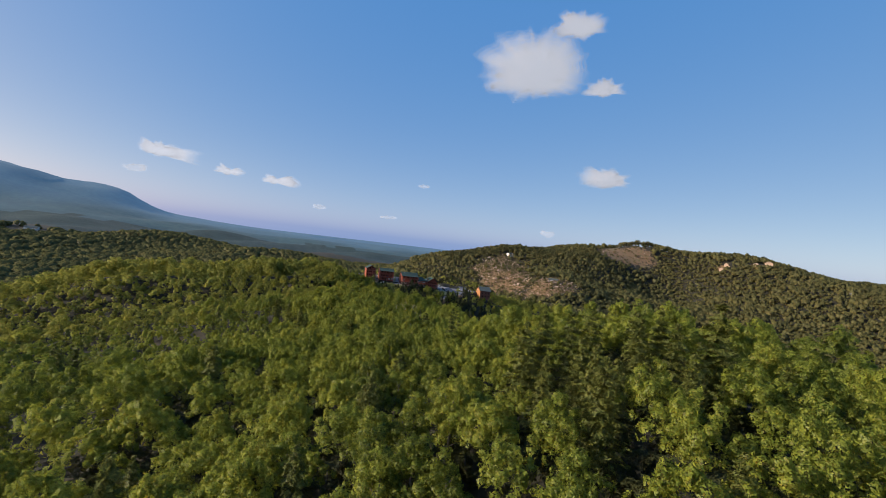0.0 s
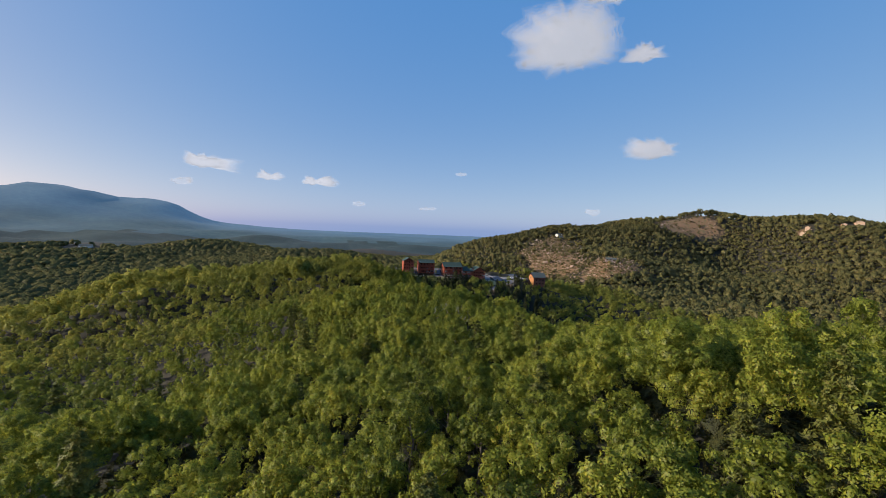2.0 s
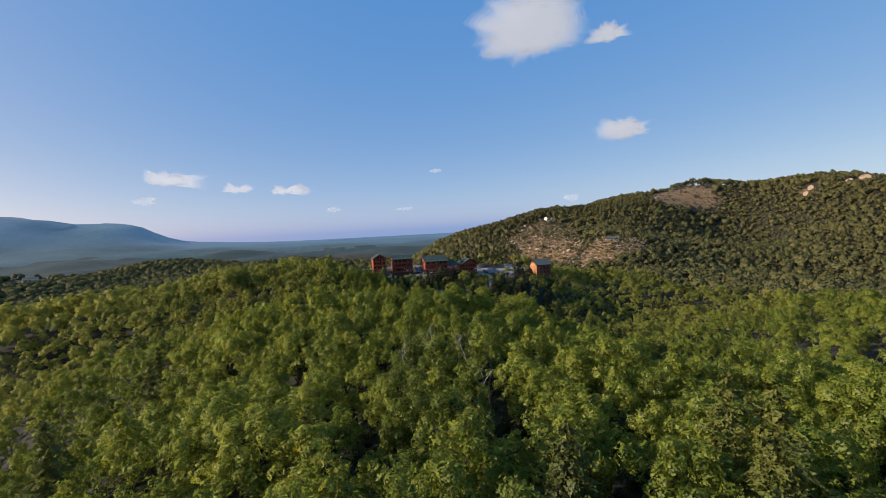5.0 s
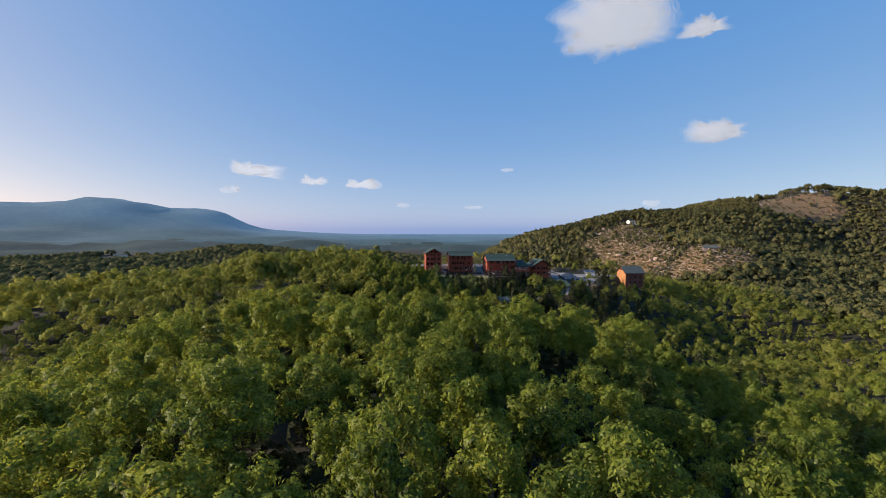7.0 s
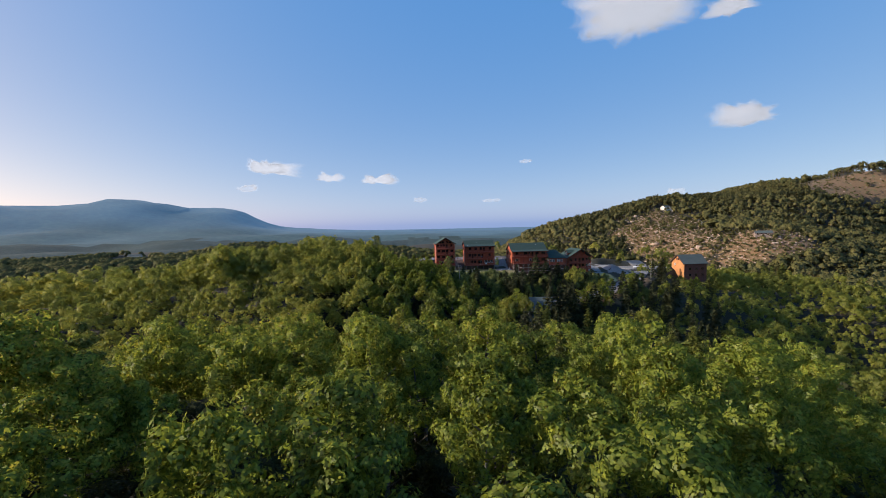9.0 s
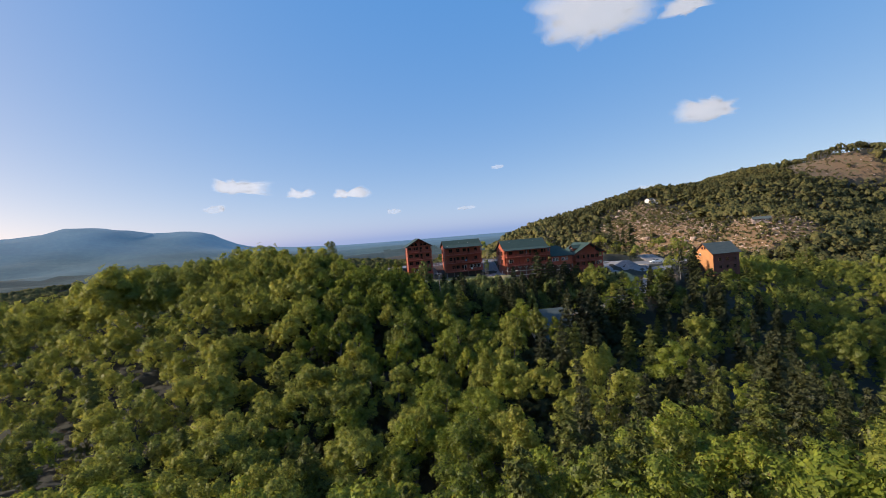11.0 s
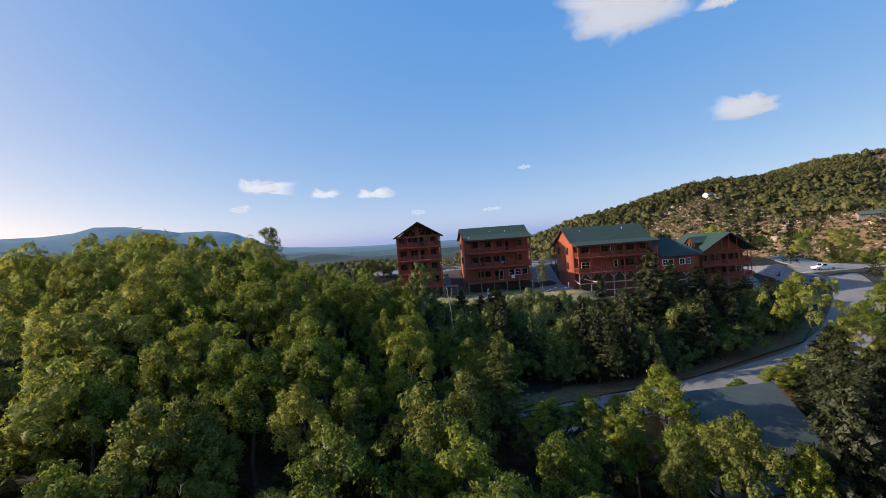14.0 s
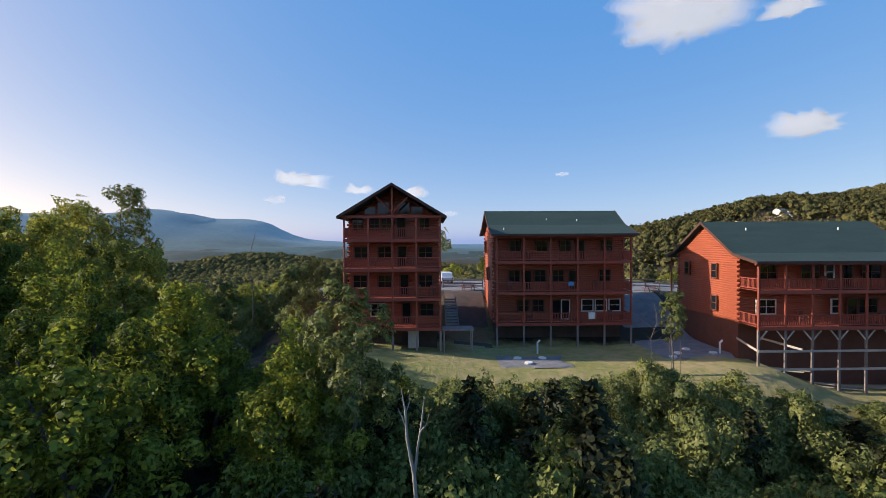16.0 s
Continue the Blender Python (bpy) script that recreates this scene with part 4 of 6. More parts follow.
def window(parent, ax, fixed, out, u, z, w, h, trim, panes=2, name="window", label=""):
    """A window on a wall: frame, sashes and glass; ax, fixed and out as for the logs, u its middle along the wall, z its sill."""
    def put(g, u0, u1, d0, d1, z0, z1):
        a, b = sorted((fixed + out * d0, fixed + out * d1))
        return g.box(u0, u1, a, b, z0, z1) if ax == "x" else g.box(a, b, u0, u1, z0, z1)
    t = 0.09
    g = Geo()
    put(g, u - w / 2 - t, u - w / 2, 0.05, 0.19, z - t, z + h + t), put(g, u + w / 2, u + w / 2 + t, 0.05, 0.19, z - t, z + h + t)
    put(g, u - w / 2, u + w / 2, 0.05, 0.19, z + h, z + h + t), put(g, u - w / 2, u + w / 2, 0.05, 0.21, z - t, z)
    frame_ob = part(name, g, trim, parent, label)
    for i in range(panes):
        a, b = u - w / 2 + w * i / panes, u - w / 2 + w * (i + 1) / panes
        part("pane", put(Geo(), a + 0.03, b - 0.03, 0.10, 0.145, z + 0.02, z + h - 0.02), GLASS, frame_ob)
        s = Geo()
        if name == "window":
            put(s, a + 0.03, b - 0.03, 0.148, 0.17, z + h * 0.5 - 0.025, z + h * 0.5 + 0.025)
        if i:
            put(s, a - 0.03, a + 0.03, 0.10, 0.175, z, z + h)
        if s.v:
            part("glazing_bar", s, trim, frame_ob)
    return frame_ob


BALUSTER = loose_mesh("baluster", Geo().box(-0.025, 0.025, -0.025, 0.025, 0.14, 1.0), REDWOOD)


def railing(parent, p, q, z, material, high=1.0):
    """Rails and turned balusters between two posts."""
    g = Geo()
    p, q = Vector((*p, 0)), Vector((*q, 0))
    d = q - p
    n = max(2, int(d.length / 0.16))
    for hh, w, t in ((high, 0.12, 0.07), (0.14, 0.07, 0.08)):
        g.beam(p + Vector((0, 0, z + hh)), q + Vector((0, 0, z + hh)), w, t)
    rail = part("railing", g, material, parent)
    for i in range(n):
        c = p + d * (i + 0.5) / n
        piece("baluster", BALUSTER, rail, (c.x, c.y, z))
    return rail


def slope_roof(parent, profile, x0, x1, material, name="roof", thick=0.2, ax="x"):
    """A roof whose cross section is a line of (depth, height) points, carried from x0 to x1."""
    low = [(a, b - thick) for a, b in profile][::-1]
    ring = [((x0, a, b) if ax == "x" else (a, x0, b)) for a, b in profile + low]
    roof = part(name, Geo().prism(ring, (x1 - x0, 0, 0) if ax == "x" else (0, x1 - x0, 0)), material, parent)
    for e, s in ((x0, -1), (x1, 1)):
        g = Geo()
        for (a, b), (c, d) in zip(profile, profile[1:]):
            r = [(a, b - thick - 0.05), (c, d - thick - 0.05), (c, d + 0.03), (a, b + 0.03)]
            u = e + s * 0.004
            g.prism([((u, p, q) if ax == "x" else (p, u, q)) for p, q in r], (s * 0.06, 0, 0) if ax == "x" else (0, s * 0.06, 0))
        part("bargeboard", g, FASCIA, roof)
    for i in (0, -1):
        a, b = profile[i]
        s = -1 if i == 0 else 1
        g = Geo()
        lo, hi = sorted((a + s * 0.004, a + s * 0.07))
        if ax == "x":
            g.box(x0, x1, lo, hi, b - thick - 0.03, b + 0.01)
        else:
            g.box(lo, hi, x0, x1, b - thick - 0.03, b + 0.01)
        part("fascia", g, FASCIA, roof)
    return roof


def vent_pipe(parent, x, y, z):
    part("vent_pipe", Geo().rod((x, y, z - 0.3), (x, y, z + 0.12), 0.05).rod((x, y, z + 0.08), (x, y, z + 0.16), 0.07), WHITE, parent, "white vent pipe")


def deck(parent, x0, x1, y0, y1, z, material, name="deck"):
    """Boards on joists behind a front beam."""
    b = Geo().box(x0, x1, y0 - 0.05, y0 + 0.0, z - 0.30, z - 0.002)
    d = part(name, b, material, parent)
    joist = loose_mesh("joist", Geo().box(0, 0.05, 0.004, y1 - y0, -0.24, -0.045), material)
    for i in range(int((x1 - x0) / 1.2)):
        piece("joist", joist, d, (x0 + 0.6 + i * 1.2, y0, z))
    n = max(1, int((y1 - y0) / 0.15))
    w = (y1 - y0) / n
    board = loose_mesh("deck_board", Geo().box(0, x1 - x0, 0.004, w - 0.004, -0.04, 0), material)
    for i in range(n):
        piece("deck_board", board, d, (x0, y0 + w * i, z))
    return d


def porch(parent, posts, y0, y1, floors, top, foot, material, low_material):
    """Storeys of balcony: posts from the ground to the roof, a deck and railings on every floor."""
    x0, x1 = posts[0], posts[-1]
    for z in floors:
        deck(parent, x0 - 0.08, x1 + 0.08, y0, y1, z, material)
        for a, b in zip(posts, posts[1:]):
            railing(parent, (a + 0.09, y0 + 0.09), (b - 0.09, y0 + 0.09), z, material)
        for xx in (x0 + 0.05, x1 - 0.05):
            railing(parent, (xx, y0 + 0.2), (xx, y1 - 0.05), z, material)
    for xx in posts:
        lift = floors[0] - 0.31
        part("post", Geo().beam((xx, y0 + 0.09, lift), (xx, y0 + 0.09, top), 0.17, 0.17), material, parent)
        part("post", Geo().beam((xx, y0 + 0.11, foot), (xx, y0 + 0.11, lift - 0.004), 0.19, 0.19), low_material, parent, "bare timber post")


def even(a, b, n):
    return [a + (b - a) * i / n for i in range(n + 1)]


def gable_span(a, b, eave, ridge, mid=None):
    """Ends of a gable wall at a height: full width to the eave, then narrowing to the ridge."""
    mid = (a + b) / 2 if mid is None else mid
    def at(z):
        t = min(max((z - eave) / (ridge - eave), 0), 1)
        return a + (mid - a) * t, b + (mid - b) * t
    return at


GROUP = "log lodges on the ridge"

# tall gabled lodge
tower = thing("log_lodge", (86.9, 482, -2.3), "tall four-storey red-stained log lodge with gabled front balconies and dark roof", "lodge", GROUP)
TX0, TX1, TF, TW, TB = 82.4, 91.4, 475.85, 478.1, 488.0
flat = lambda a, b: (lambda z: (a, b))
log_wall("front_wall", "x", TW, -1, gable_span(TX0 + 0.15, TX1 - 0.15, 10.0, 12.85), -0.7, 12.7, LOG, tower)
log_wall("back_wall", "x", TB, 1, gable_span(TX0 + 0.15, TX1 - 0.15, 10.0, 12.85), -0.7, 12.7, LOG, tower)
log_wall("side_wall", "y", TX0 + 0.15, -1, flat(TW, TB), -0.83, 10.0, LOG, tower)
log_wall("side_wall", "y", TX1 - 0.15, 1, flat(TW, TB), -0.83, 10.0, LOG, tower)
for cx_, sx in ((TX0 + 0.15, -1), (TX1 - 0.15, 1)):
    for cy_, sy in ((TW, -1), (TB, 1)):
        log_corner(cx_, cy_, -0.7, 10.0, sx, sy, LOG, tower)
part("foundation", Geo().box(TX0 + 0.3, TX1 - 0.3, TW + 0.15, TB - 0.15, -3.2, -0.72), BLOCK_AND_GAP_SHADE, tower, "dark block foundation")
part("skirting_box", Geo().box(88.3, 89.3, 476.6, 477.4, -2.6, -0.78).box(88.25, 89.35, 476.55, 477.45, -1.0, -0.9), RAW_WOOD, tower, "unpainted timber box under the deck")
porch(tower, even(TX0, TX1, 4), TF, TW, [-0.47, 2.33, 5.13, 7.93], 9.9, -2.7, REDWOOD, GREY_WOOD)
part("tie_beam", Geo().beam((TX0 - 0.2, TF + 0.09, 10.0), (TX1 + 0.2, TF + 0.09, 10.0), 0.2, 0.24), REDWOOD, tower)
slope_roof(tower, [(81.85, 10.05), (86.9, 13.1), (91.95, 10.05)], 475.35, 488.6, SHINGLE, ax="y")
truss = Geo().beam((86.9, TF + 0.09, 10.12), (86.9, TF + 0.09, 12.8), 0.2, 0.2)
for s in (-1, 1):
    truss.beam((86.9 + s * 0.12, TF + 0.09, 10.5), (86.9 + s * 1.55, TF + 0.09, 11.9), 0.16, 0.16)
part("gable_truss", truss, REDWOOD, tower, "king post truss in the gable")
for u, w in ((84.6, 1.1), (85.9, 1.1), (87.9, 1.1), (89.2, 1.1)):
    hh = 1.15 - 0.45 * (abs(u - 86.9) > 1.5)
    window(tower, "x", TW - 0.13, -1, u, 10.35, w, hh, LOG, 1, "gable_window")
for zf, row in ((-0.47, (("w", 85.3), ("d", 88.1), ("w", 90.1))), (2.33, (("w", 83.6), ("w", 86.0), ("d", 87.9), ("w", 90.0))), (5.13, (("w", 83.7), ("w", 86.0), ("d", 87.7), ("w", 90.0))), (7.93, (("w", 83.4), ("w", 85.0), ("w", 86.2), ("d", 87.6), ("w", 89.9)))):
    for kind, u in row:
        if kind == "w":
            window(tower, "x", TW - 0.13, -1, u, zf + 0.85, 1.3 if zf < 7 else 0.95, 1.15, STUCCO if zf < 0 and u < 86 else DARK_LOG)
        else:
            window(tower, "x", TW - 0.13, -1, u, zf + 0.1, 0.8, 1.95, DARK_LOG, 1, "door")
# outside stair beside the tall lodge
steps_ob = thing("outdoor_stair", (92.6, 480, -2.4), "weathered grey timber steps climbing beside the tall lodge", "stair")
for i in range(10):
    part("tread", Geo().box(92.0, 93.3, 478.4 + i * 0.62, 479.02 + i * 0.62, -0.75 + i * 0.2, -0.62 + i * 0.2), GREY_WOOD, steps_ob)
for px in (92.02, 93.28):
    part("stringer", Geo().beam((px, 478.3, -0.75), (px, 484.7, 1.3), 0.07, 0.3), GREY_WOOD, steps_ob)
land_g = Geo().box(91.6, 94.6, 476.4, 478.3, -0.9, -0.78)
for px in (91.7, 94.4):
    for py in (476.5, 478.2):
        land_g.box(px, px + 0.12, py - 0.06, py + 0.06, -3.0, -0.9)
part("landing", land_g, GREY_WOOD, steps_ob)

# broad lodge, roof ridge along the front
broad = thing("log_lodge", (104.5, 486, -3.6), "three-storey red-stained log lodge on posts with dark green shingle roof", "lodge", GROUP)
BX0, BX1, BF, BW, BB = 97.4, 111.6, 480.4, 482.7, 490.3
log_wall("front_wall", "x", BW, -1, flat(BX0, BX1), -1.2, 9.0, LOG, broad)
log_wall("back_wall", "x", BB, 1, flat(BX0, BX1), -1.2, 8.6, LOG, broad)
for cx_, sx in ((BX0, -1), (BX1, 1)):
    log_wall("side_wall", "y", cx_, sx, gable_span(BW, BB, 8.8, 10.75, 486.4), -1.33, 10.65, LOG, broad)
    for cy_, sy in ((BW, -1), (BB, 1)):
        log_corner(cx_, cy_, -1.2, 8.6, sx, sy, LOG, broad)
part("foundation", Geo().box(BX0 + 0.2, BX1 - 0.2, BW + 0.1, BB - 0.1, -4.6, -1.22), BLOCK_AND_GAP_SHADE, broad, "dark block foundation")
porch(broad, even(BX0, BX1, 5), BF, BW, [-0.95, 2.3, 5.55], 8.15, -4.2, REDWOOD, GREY_WOOD)
part("eave_beam", Geo().beam((BX0 - 0.3, BF + 0.09, 8.1), (BX1 + 0.3, BF + 0.09, 8.1), 0.18, 0.24), REDWOOD, broad)
roof = slope_roof(broad, [(479.85, 8.38), (483.4, 9.42), (486.4, 11.15), (489.6, 9.3), (492.0, 8.5)], 96.85, 112.15, SHINGLE)
for vx, vy, vz in ((98.3, 481.5, 8.9), (103.6, 484.4, 10.0), (107.0, 484.2, 9.9)):
    vent_pipe(broad, vx, vy, vz)
for zf, row in ((-0.95, (("w", 100.6), ("w", 102.2), ("d", 104.2), ("d", 105.2), ("W", 107.6), ("W", 109.1), ("W", 110.6))), (2.3, (("w", 99.6), ("d", 101.0), ("w", 102.4), ("w", 104.4), ("d", 106.0), ("w", 109.5))), (5.55, (("w", 99.7), ("w", 102.6), ("w", 105.2), ("d", 106.8), ("w", 109.7)))):
    for kind, u in row:
        if kind == "d":
            window(broad, "x", BW - 0.13, -1, u, zf + 0.1, 0.8, 2.0, STUCCO if zf < 0 and u > 105 else DARK_LOG, 1, "door")
        else:
            window(broad, "x", BW - 0.13, -1, u, zf + 0.95, 1.15, 1.2, WHITE if kind == "W" else DARK_LOG, 1 if kind == "W" else 2)
window(broad, "y", BX0 - 0.13, -1, 486.5, 3.2, 0.9, 1.3, DARK_LOG, 1), window(broad, "y", BX0 - 0.13, -1, 488.7, 6.3, 0.9, 1.3, DARK_LOG, 1)

# long lodge on tall posts
longer = thing("log_lodge", (127.7, 479, -4), "long red log lodge raised on bare posts with white braces", "lodge", GROUP)
LX0, LX1, LF, LW, LB = 119.2, 136.2, 471.85, 474.6, 485.0
log_wall("front_wall", "x", LW, -1, flat(LX0, LX1), -0.2, 6.1, LOG, longer)
log_wall("back_wall", "x", LB, 1, flat(LX0, LX1), -0.2, 6.1, LOG, longer)
for cx_, sx in ((LX0, -1), (LX1, 1)):
    log_wall("side_wall", "y", cx_, sx, gable_span(LW, LB, 6.2, 9.35, 479.8), -0.07, 9.2, LOG, longer)
    for cy_, sy in ((LW, -1), (LB, 1)):
        log_corner(cx_, cy_, 0.0, 6.1, sx, sy, LOG, longer)
part("foundation", Geo().box(LX0 + 0.02, LX1 - 0.02, LW + 0.1, LB - 0.1, -7.5, -0.1), DARK_LOG, longer, "dark red boarded basement wall")
posts = even(LX0 + 0.0, LX1, 7)
porch(longer, posts, LF, LW, [0.0, 3.2], 5.6, -7.0, REDWOOD, GREY_WOOD)
for px in (LX0, 124.8, 130.5, LX1):
    part("back_post", Geo().beam((px, 486.8, -1), (px, 486.8, 5.6), 0.17, 0.17), REDWOOD, longer)
for xx in posts:
    for s in (-1, 1):
        if LX0 < xx + s * 0.9 < LX1:
            part("brace", Geo().beam((xx + s * 0.06, LF + 0.11, -1.2), (xx + s * 0.78, LF + 0.11, -0.36), 0.11, 0.11), RAW_WOOD, longer, "pale diagonal brace")
for zz in (-2.15, -3.75):
    part("cross_rail", Geo().beam((LX0 - 0.1, LF - 0.02, zz), (LX1 + 0.1, LF - 0.02, zz), 0.06, 0.2), RAW_WOOD, longer, "pale horizontal rail")
part("side_rail", Geo().beam((LX0 - 0.05, LF, -2.15), (LX0 - 0.05, LW + 0.2, -1.55), 0.06, 0.2), RAW_WOOD, longer, "pale sloping rail")
part("side_rail", Geo().beam((123.3, LF + 0.3, -2.1), (121.2, LW, -1.5), 0.06, 0.2), RAW_WOOD, longer, "pale sloping rail")
part("eave_beam", Geo().beam((LX0 - 0.3, LF + 0.09, 5.5), (LX1 + 0.2, LF + 0.09, 5.5), 0.18, 0.22), REDWOOD, longer)
slope_roof(longer, [(471.3, 5.78), (474.5, 6.42), (479.8, 9.55), (485.1, 6.42), (487.3, 5.8)], 118.6, 136.5, SHINGLE)
for vx in (122.3, 131.8):
    vent_pipe(longer, vx, 478.2, 8.7)
for zf, row in ((0.0, (("W", 121.6), ("d", 129.8), ("S", 128.2), ("w", 131.3), ("w", 134.6))), (3.2, (("w", 121.7), ("w", 125.8), ("S", 127.6), ("d", 129.3), ("w", 131.6), ("w", 134.6)))):
    for kind, u in row:
        if kind == "d":
            window(longer, "x", LW - 0.13, -1, u, zf + 0.1, 0.85, 2.0, DARK_LOG, 1, "door")
        else:
            window(longer, "x", LW - 0.13, -1, u, zf + 0.8, 0.7 if kind == "S" else 1.7, 1.25, WHITE if kind == "S" else (STUCCO if kind == "W" else DARK_LOG), 1 if kind == "S" else 2)
for yy, zz in ((483.0, 3.9), (478.0, 3.9), (478.0, 0.7)):
    window(longer, "y", LX0 - 0.13, -1, yy, zz, 0.75, 1.35, DARK_LOG, 1)

# low linking lodge
link = thing("log_lodge", (141, 476, -4.5), "low red log link building with white-framed windows on braced posts", "lodge", GROUP)
log_wall("front_wall", "x", 472.1, -1, flat(136.6, 145.2), -0.9, 1.95, LOG, link)
log_wall("side_wall", "y", 145.2, 1, flat(472.1, 483), -0.9, 1.95, LOG, link)
part("foundation", Geo().box(136.8, 145.0, 474.5, 483, -7.0, -0.95), BLOCK_AND_GAP_SHADE, link, "dark shaded basement")
deck(link, 136.5, 145.2, 471.8, 474.4, -0.92, REDWOOD)
hip = Geo().add([(136.6, 471.3, 2.2), (146.0, 471.3, 2.2), (146.0, 483.5, 2.2), (136.6, 483.5, 2.2), (136.6, 477.4, 5.95), (141.6, 477.4, 5.95), (136.6, 471.3, 2.02), (146.0, 471.3, 2.02), (146.0, 483.5, 2.02), (136.6, 483.5, 2.02)],
                [(0, 1, 5, 4), (1, 2, 5), (2, 3, 4, 5), (3, 0, 4), (0, 6, 7, 1), (1, 7, 8, 2), (2, 8, 9, 3), (3, 9, 6, 0), (9, 8, 7, 6)])
link_roof = part("roof", hip, SHINGLE, link)
part("fascia", Geo().box(136.6, 146.06, 471.23, 471.296, 1.98, 2.19).box(146.004, 146.07, 471.3, 483.5, 1.98, 2.19), FASCIA, link_roof)
for u in (137.7, 139.0, 141.4, 142.7):
    window(link, "x", 471.97, -1, u, 0.35, 1.0, 1.1, WHITE, 2)
for xx in even(136.9, 145.0, 3):
    part("post", Geo().beam((xx, 472.0, -6.6), (xx, 472.0, -1.24), 0.19, 0.19), GREY_WOOD, link, "bare timber post")
    part("corner_post", Geo().beam((xx, 471.75, -0.9), (xx, 471.75, 2.0), 0.16, 0.16), REDWOOD, link)
    for s in (-1, 1):
        if 136.6 < xx + s * 0.8 < 145.3:
            part("brace", Geo().beam((xx + s * 0.06, 472.0, -2.1), (xx + s * 0.75, 472.0, -1.3), 0.11, 0.11), RAW_WOOD, link, "pale diagonal brace")
part("cross_rail", Geo().beam((138, 471.88, -3.0), (145.1, 471.88, -3.0), 0.06, 0.2), RAW_WOOD, link)
part("low_platform", Geo().box(142.2, 145.3, 471.2, 472.4, -4.7, -4.55), RAW_WOOD, link)

# gabled end lodge with a dormer
gabled = thing("log_lodge", (153.4, 480, -6), "shaded red log lodge with gabled front, side balconies and a dormer", "lodge", GROUP)
GX0, GX1, GF, GW, GB = 147.2, 157.9, 473.8, 476.0, 488.0
log_wall("front_wall", "x", GW, -1, gable_span(GX0, GX1, 2.2, 5.75, 153.4), -5.6, 5.6, LOG, gabled)
log_wall("back_wall", "x", GB, 1, gable_span(GX0, GX1, 2.2, 5.75, 153.4), -5.6, 5.6, LOG, gabled)
for cx_, sx in ((GX0, -1), (GX1, 1)):
    log_wall("side_wall", "y", cx_, sx, flat(GW, GB), -5.7, 2.4, LOG, gabled)
    log_corner(cx_, GW, -5.6, 2.3, sx, -1, LOG, gabled)
part("foundation", Geo().box(GX0 + 0.2, GX1 - 0.2, GW + 0.2, GB - 0.2, -9, -5.6), BLOCK_AND_GAP_SHADE, gabled)
porch(gabled, even(GX0 + 0.2, GX1 + 0.6, 4), GF, GW, [-3.5, -0.7], 2.1, -8, REDWOOD, GREY_WOOD)
for zf in (-3.5, -0.7):
    deck(gabled, GX1 + 0.15, GX1 + 1.5, GW + 0.05, 484, zf, REDWOOD, "side_deck")
    railing(gabled, (GX1 + 1.45, GW + 0.1), (GX1 + 1.45, 484), zf, REDWOOD)
for py in (GW + 0.1, 480, 484):
    part("post", Geo().beam((GX1 + 1.45, py, -8), (GX1 + 1.45, py, 2.0), 0.17, 0.17), REDWOOD, gabled)
part("tie_beam", Geo().beam((GX0 - 0.6, GF + 0.09, 2.1), (GX1 + 1.5, GF + 0.09, 2.1), 0.2, 0.24), REDWOOD, gabled)
slope_roof(gabled, [(146.1, 1.8), (153.5, 6.15), (159.9, 2.0)], 473.2, 488.6, SHINGLE, ax="y")
gt = Geo().beam((153.5, GF + 0.09, 2.2), (153.5, GF + 0.09, 5.8), 0.2, 0.2).beam((151.8, GF + 0.09, 2.2), (151.8, GF + 0.09, 4.9), 0.18, 0.18).beam((155.3, GF + 0.09, 2.2), (155.3, GF + 0.09, 4.9), 0.18, 0.18)
part("gable_truss", gt, REDWOOD, gabled)
part("dormer", Geo().box(148.2, 152.6, 477.7, 480.5, 2.8, 4.3), LOG, gabled, "small red dormer")
log_wall("dormer_wall", "y", 148.19, -1, gable_span(477.6, 480.6, 4.3, 5.35), 2.6, 5.25, LOG, gabled)
slope_roof(gabled, [(477.2, 4.15), (479.1, 5.5), (481.0, 4.15)], 147.8, 152.8, SHINGLE, "dormer_roof", 0.14)
window(gabled, "y", 148.07, -1, 478.6, 3.3, 0.6, 0.8, STUCCO, 1), window(gabled, "y", 148.07, -1, 479.7, 3.3, 0.6, 0.8, STUCCO, 1)
for zf in (-3.5, -0.7):
    for u in (149.0, 151.3, 155.2, 156.9):
        window(gabled, "x", GW - 0.13, -1, u, zf + 0.85, 1.1, 1.2, STUCCO if u > 156 and zf < -3 else DARK_LOG)
    window(gabled, "x", GW - 0.13, -1, 153.5, zf + 0.1, 0.9, 2.0, DARK_LOG, 1, "door")

# golden cabin below the lot
cabin = thing("log_cabin", (217, 485.5, -13), "golden log cabin with a grey-green shingle roof among trees", "cabin")
log_wall("gable_wall", "y", 211.0, -1, gable_span(480.0, 491.2, -3.2, 0.75, 485.4), -13, 0.6, ORANGE_LOG, cabin)
log_wall("gable_wall", "y", 223.2, 1, gable_span(480.0, 491.2, -3.2, 0.75, 485.4), -13, 0.6, ORANGE_LOG, cabin)
# front logs darker than the gables: this side's shade is in the colour
log_wall("front_wall", "x", 480.0, -1, flat(211, 223.2), -13, -3.2, DARK_LOG, cabin)
log_wall("back_wall", "x", 491.2, 1, flat(211, 223.2), -13, -3.2, LOG, cabin)
slope_roof(cabin, [(479.3, -3.5), (485.4, 1.0), (491.9, -3.5)], 210.2, 223.9, GREY_SHINGLE)
window(cabin, "y", 210.87, -1, 484.6, -1.6, 0.7, 0.9, DARK_LOG, 1), window(cabin, "y", 210.87, -1, 486.1, -1.6, 0.7, 0.9, DARK_LOG, 1)
window(cabin, "y", 210.87, -1, 487.6, -4.6, 1.0, 1.1, STUCCO, 2)
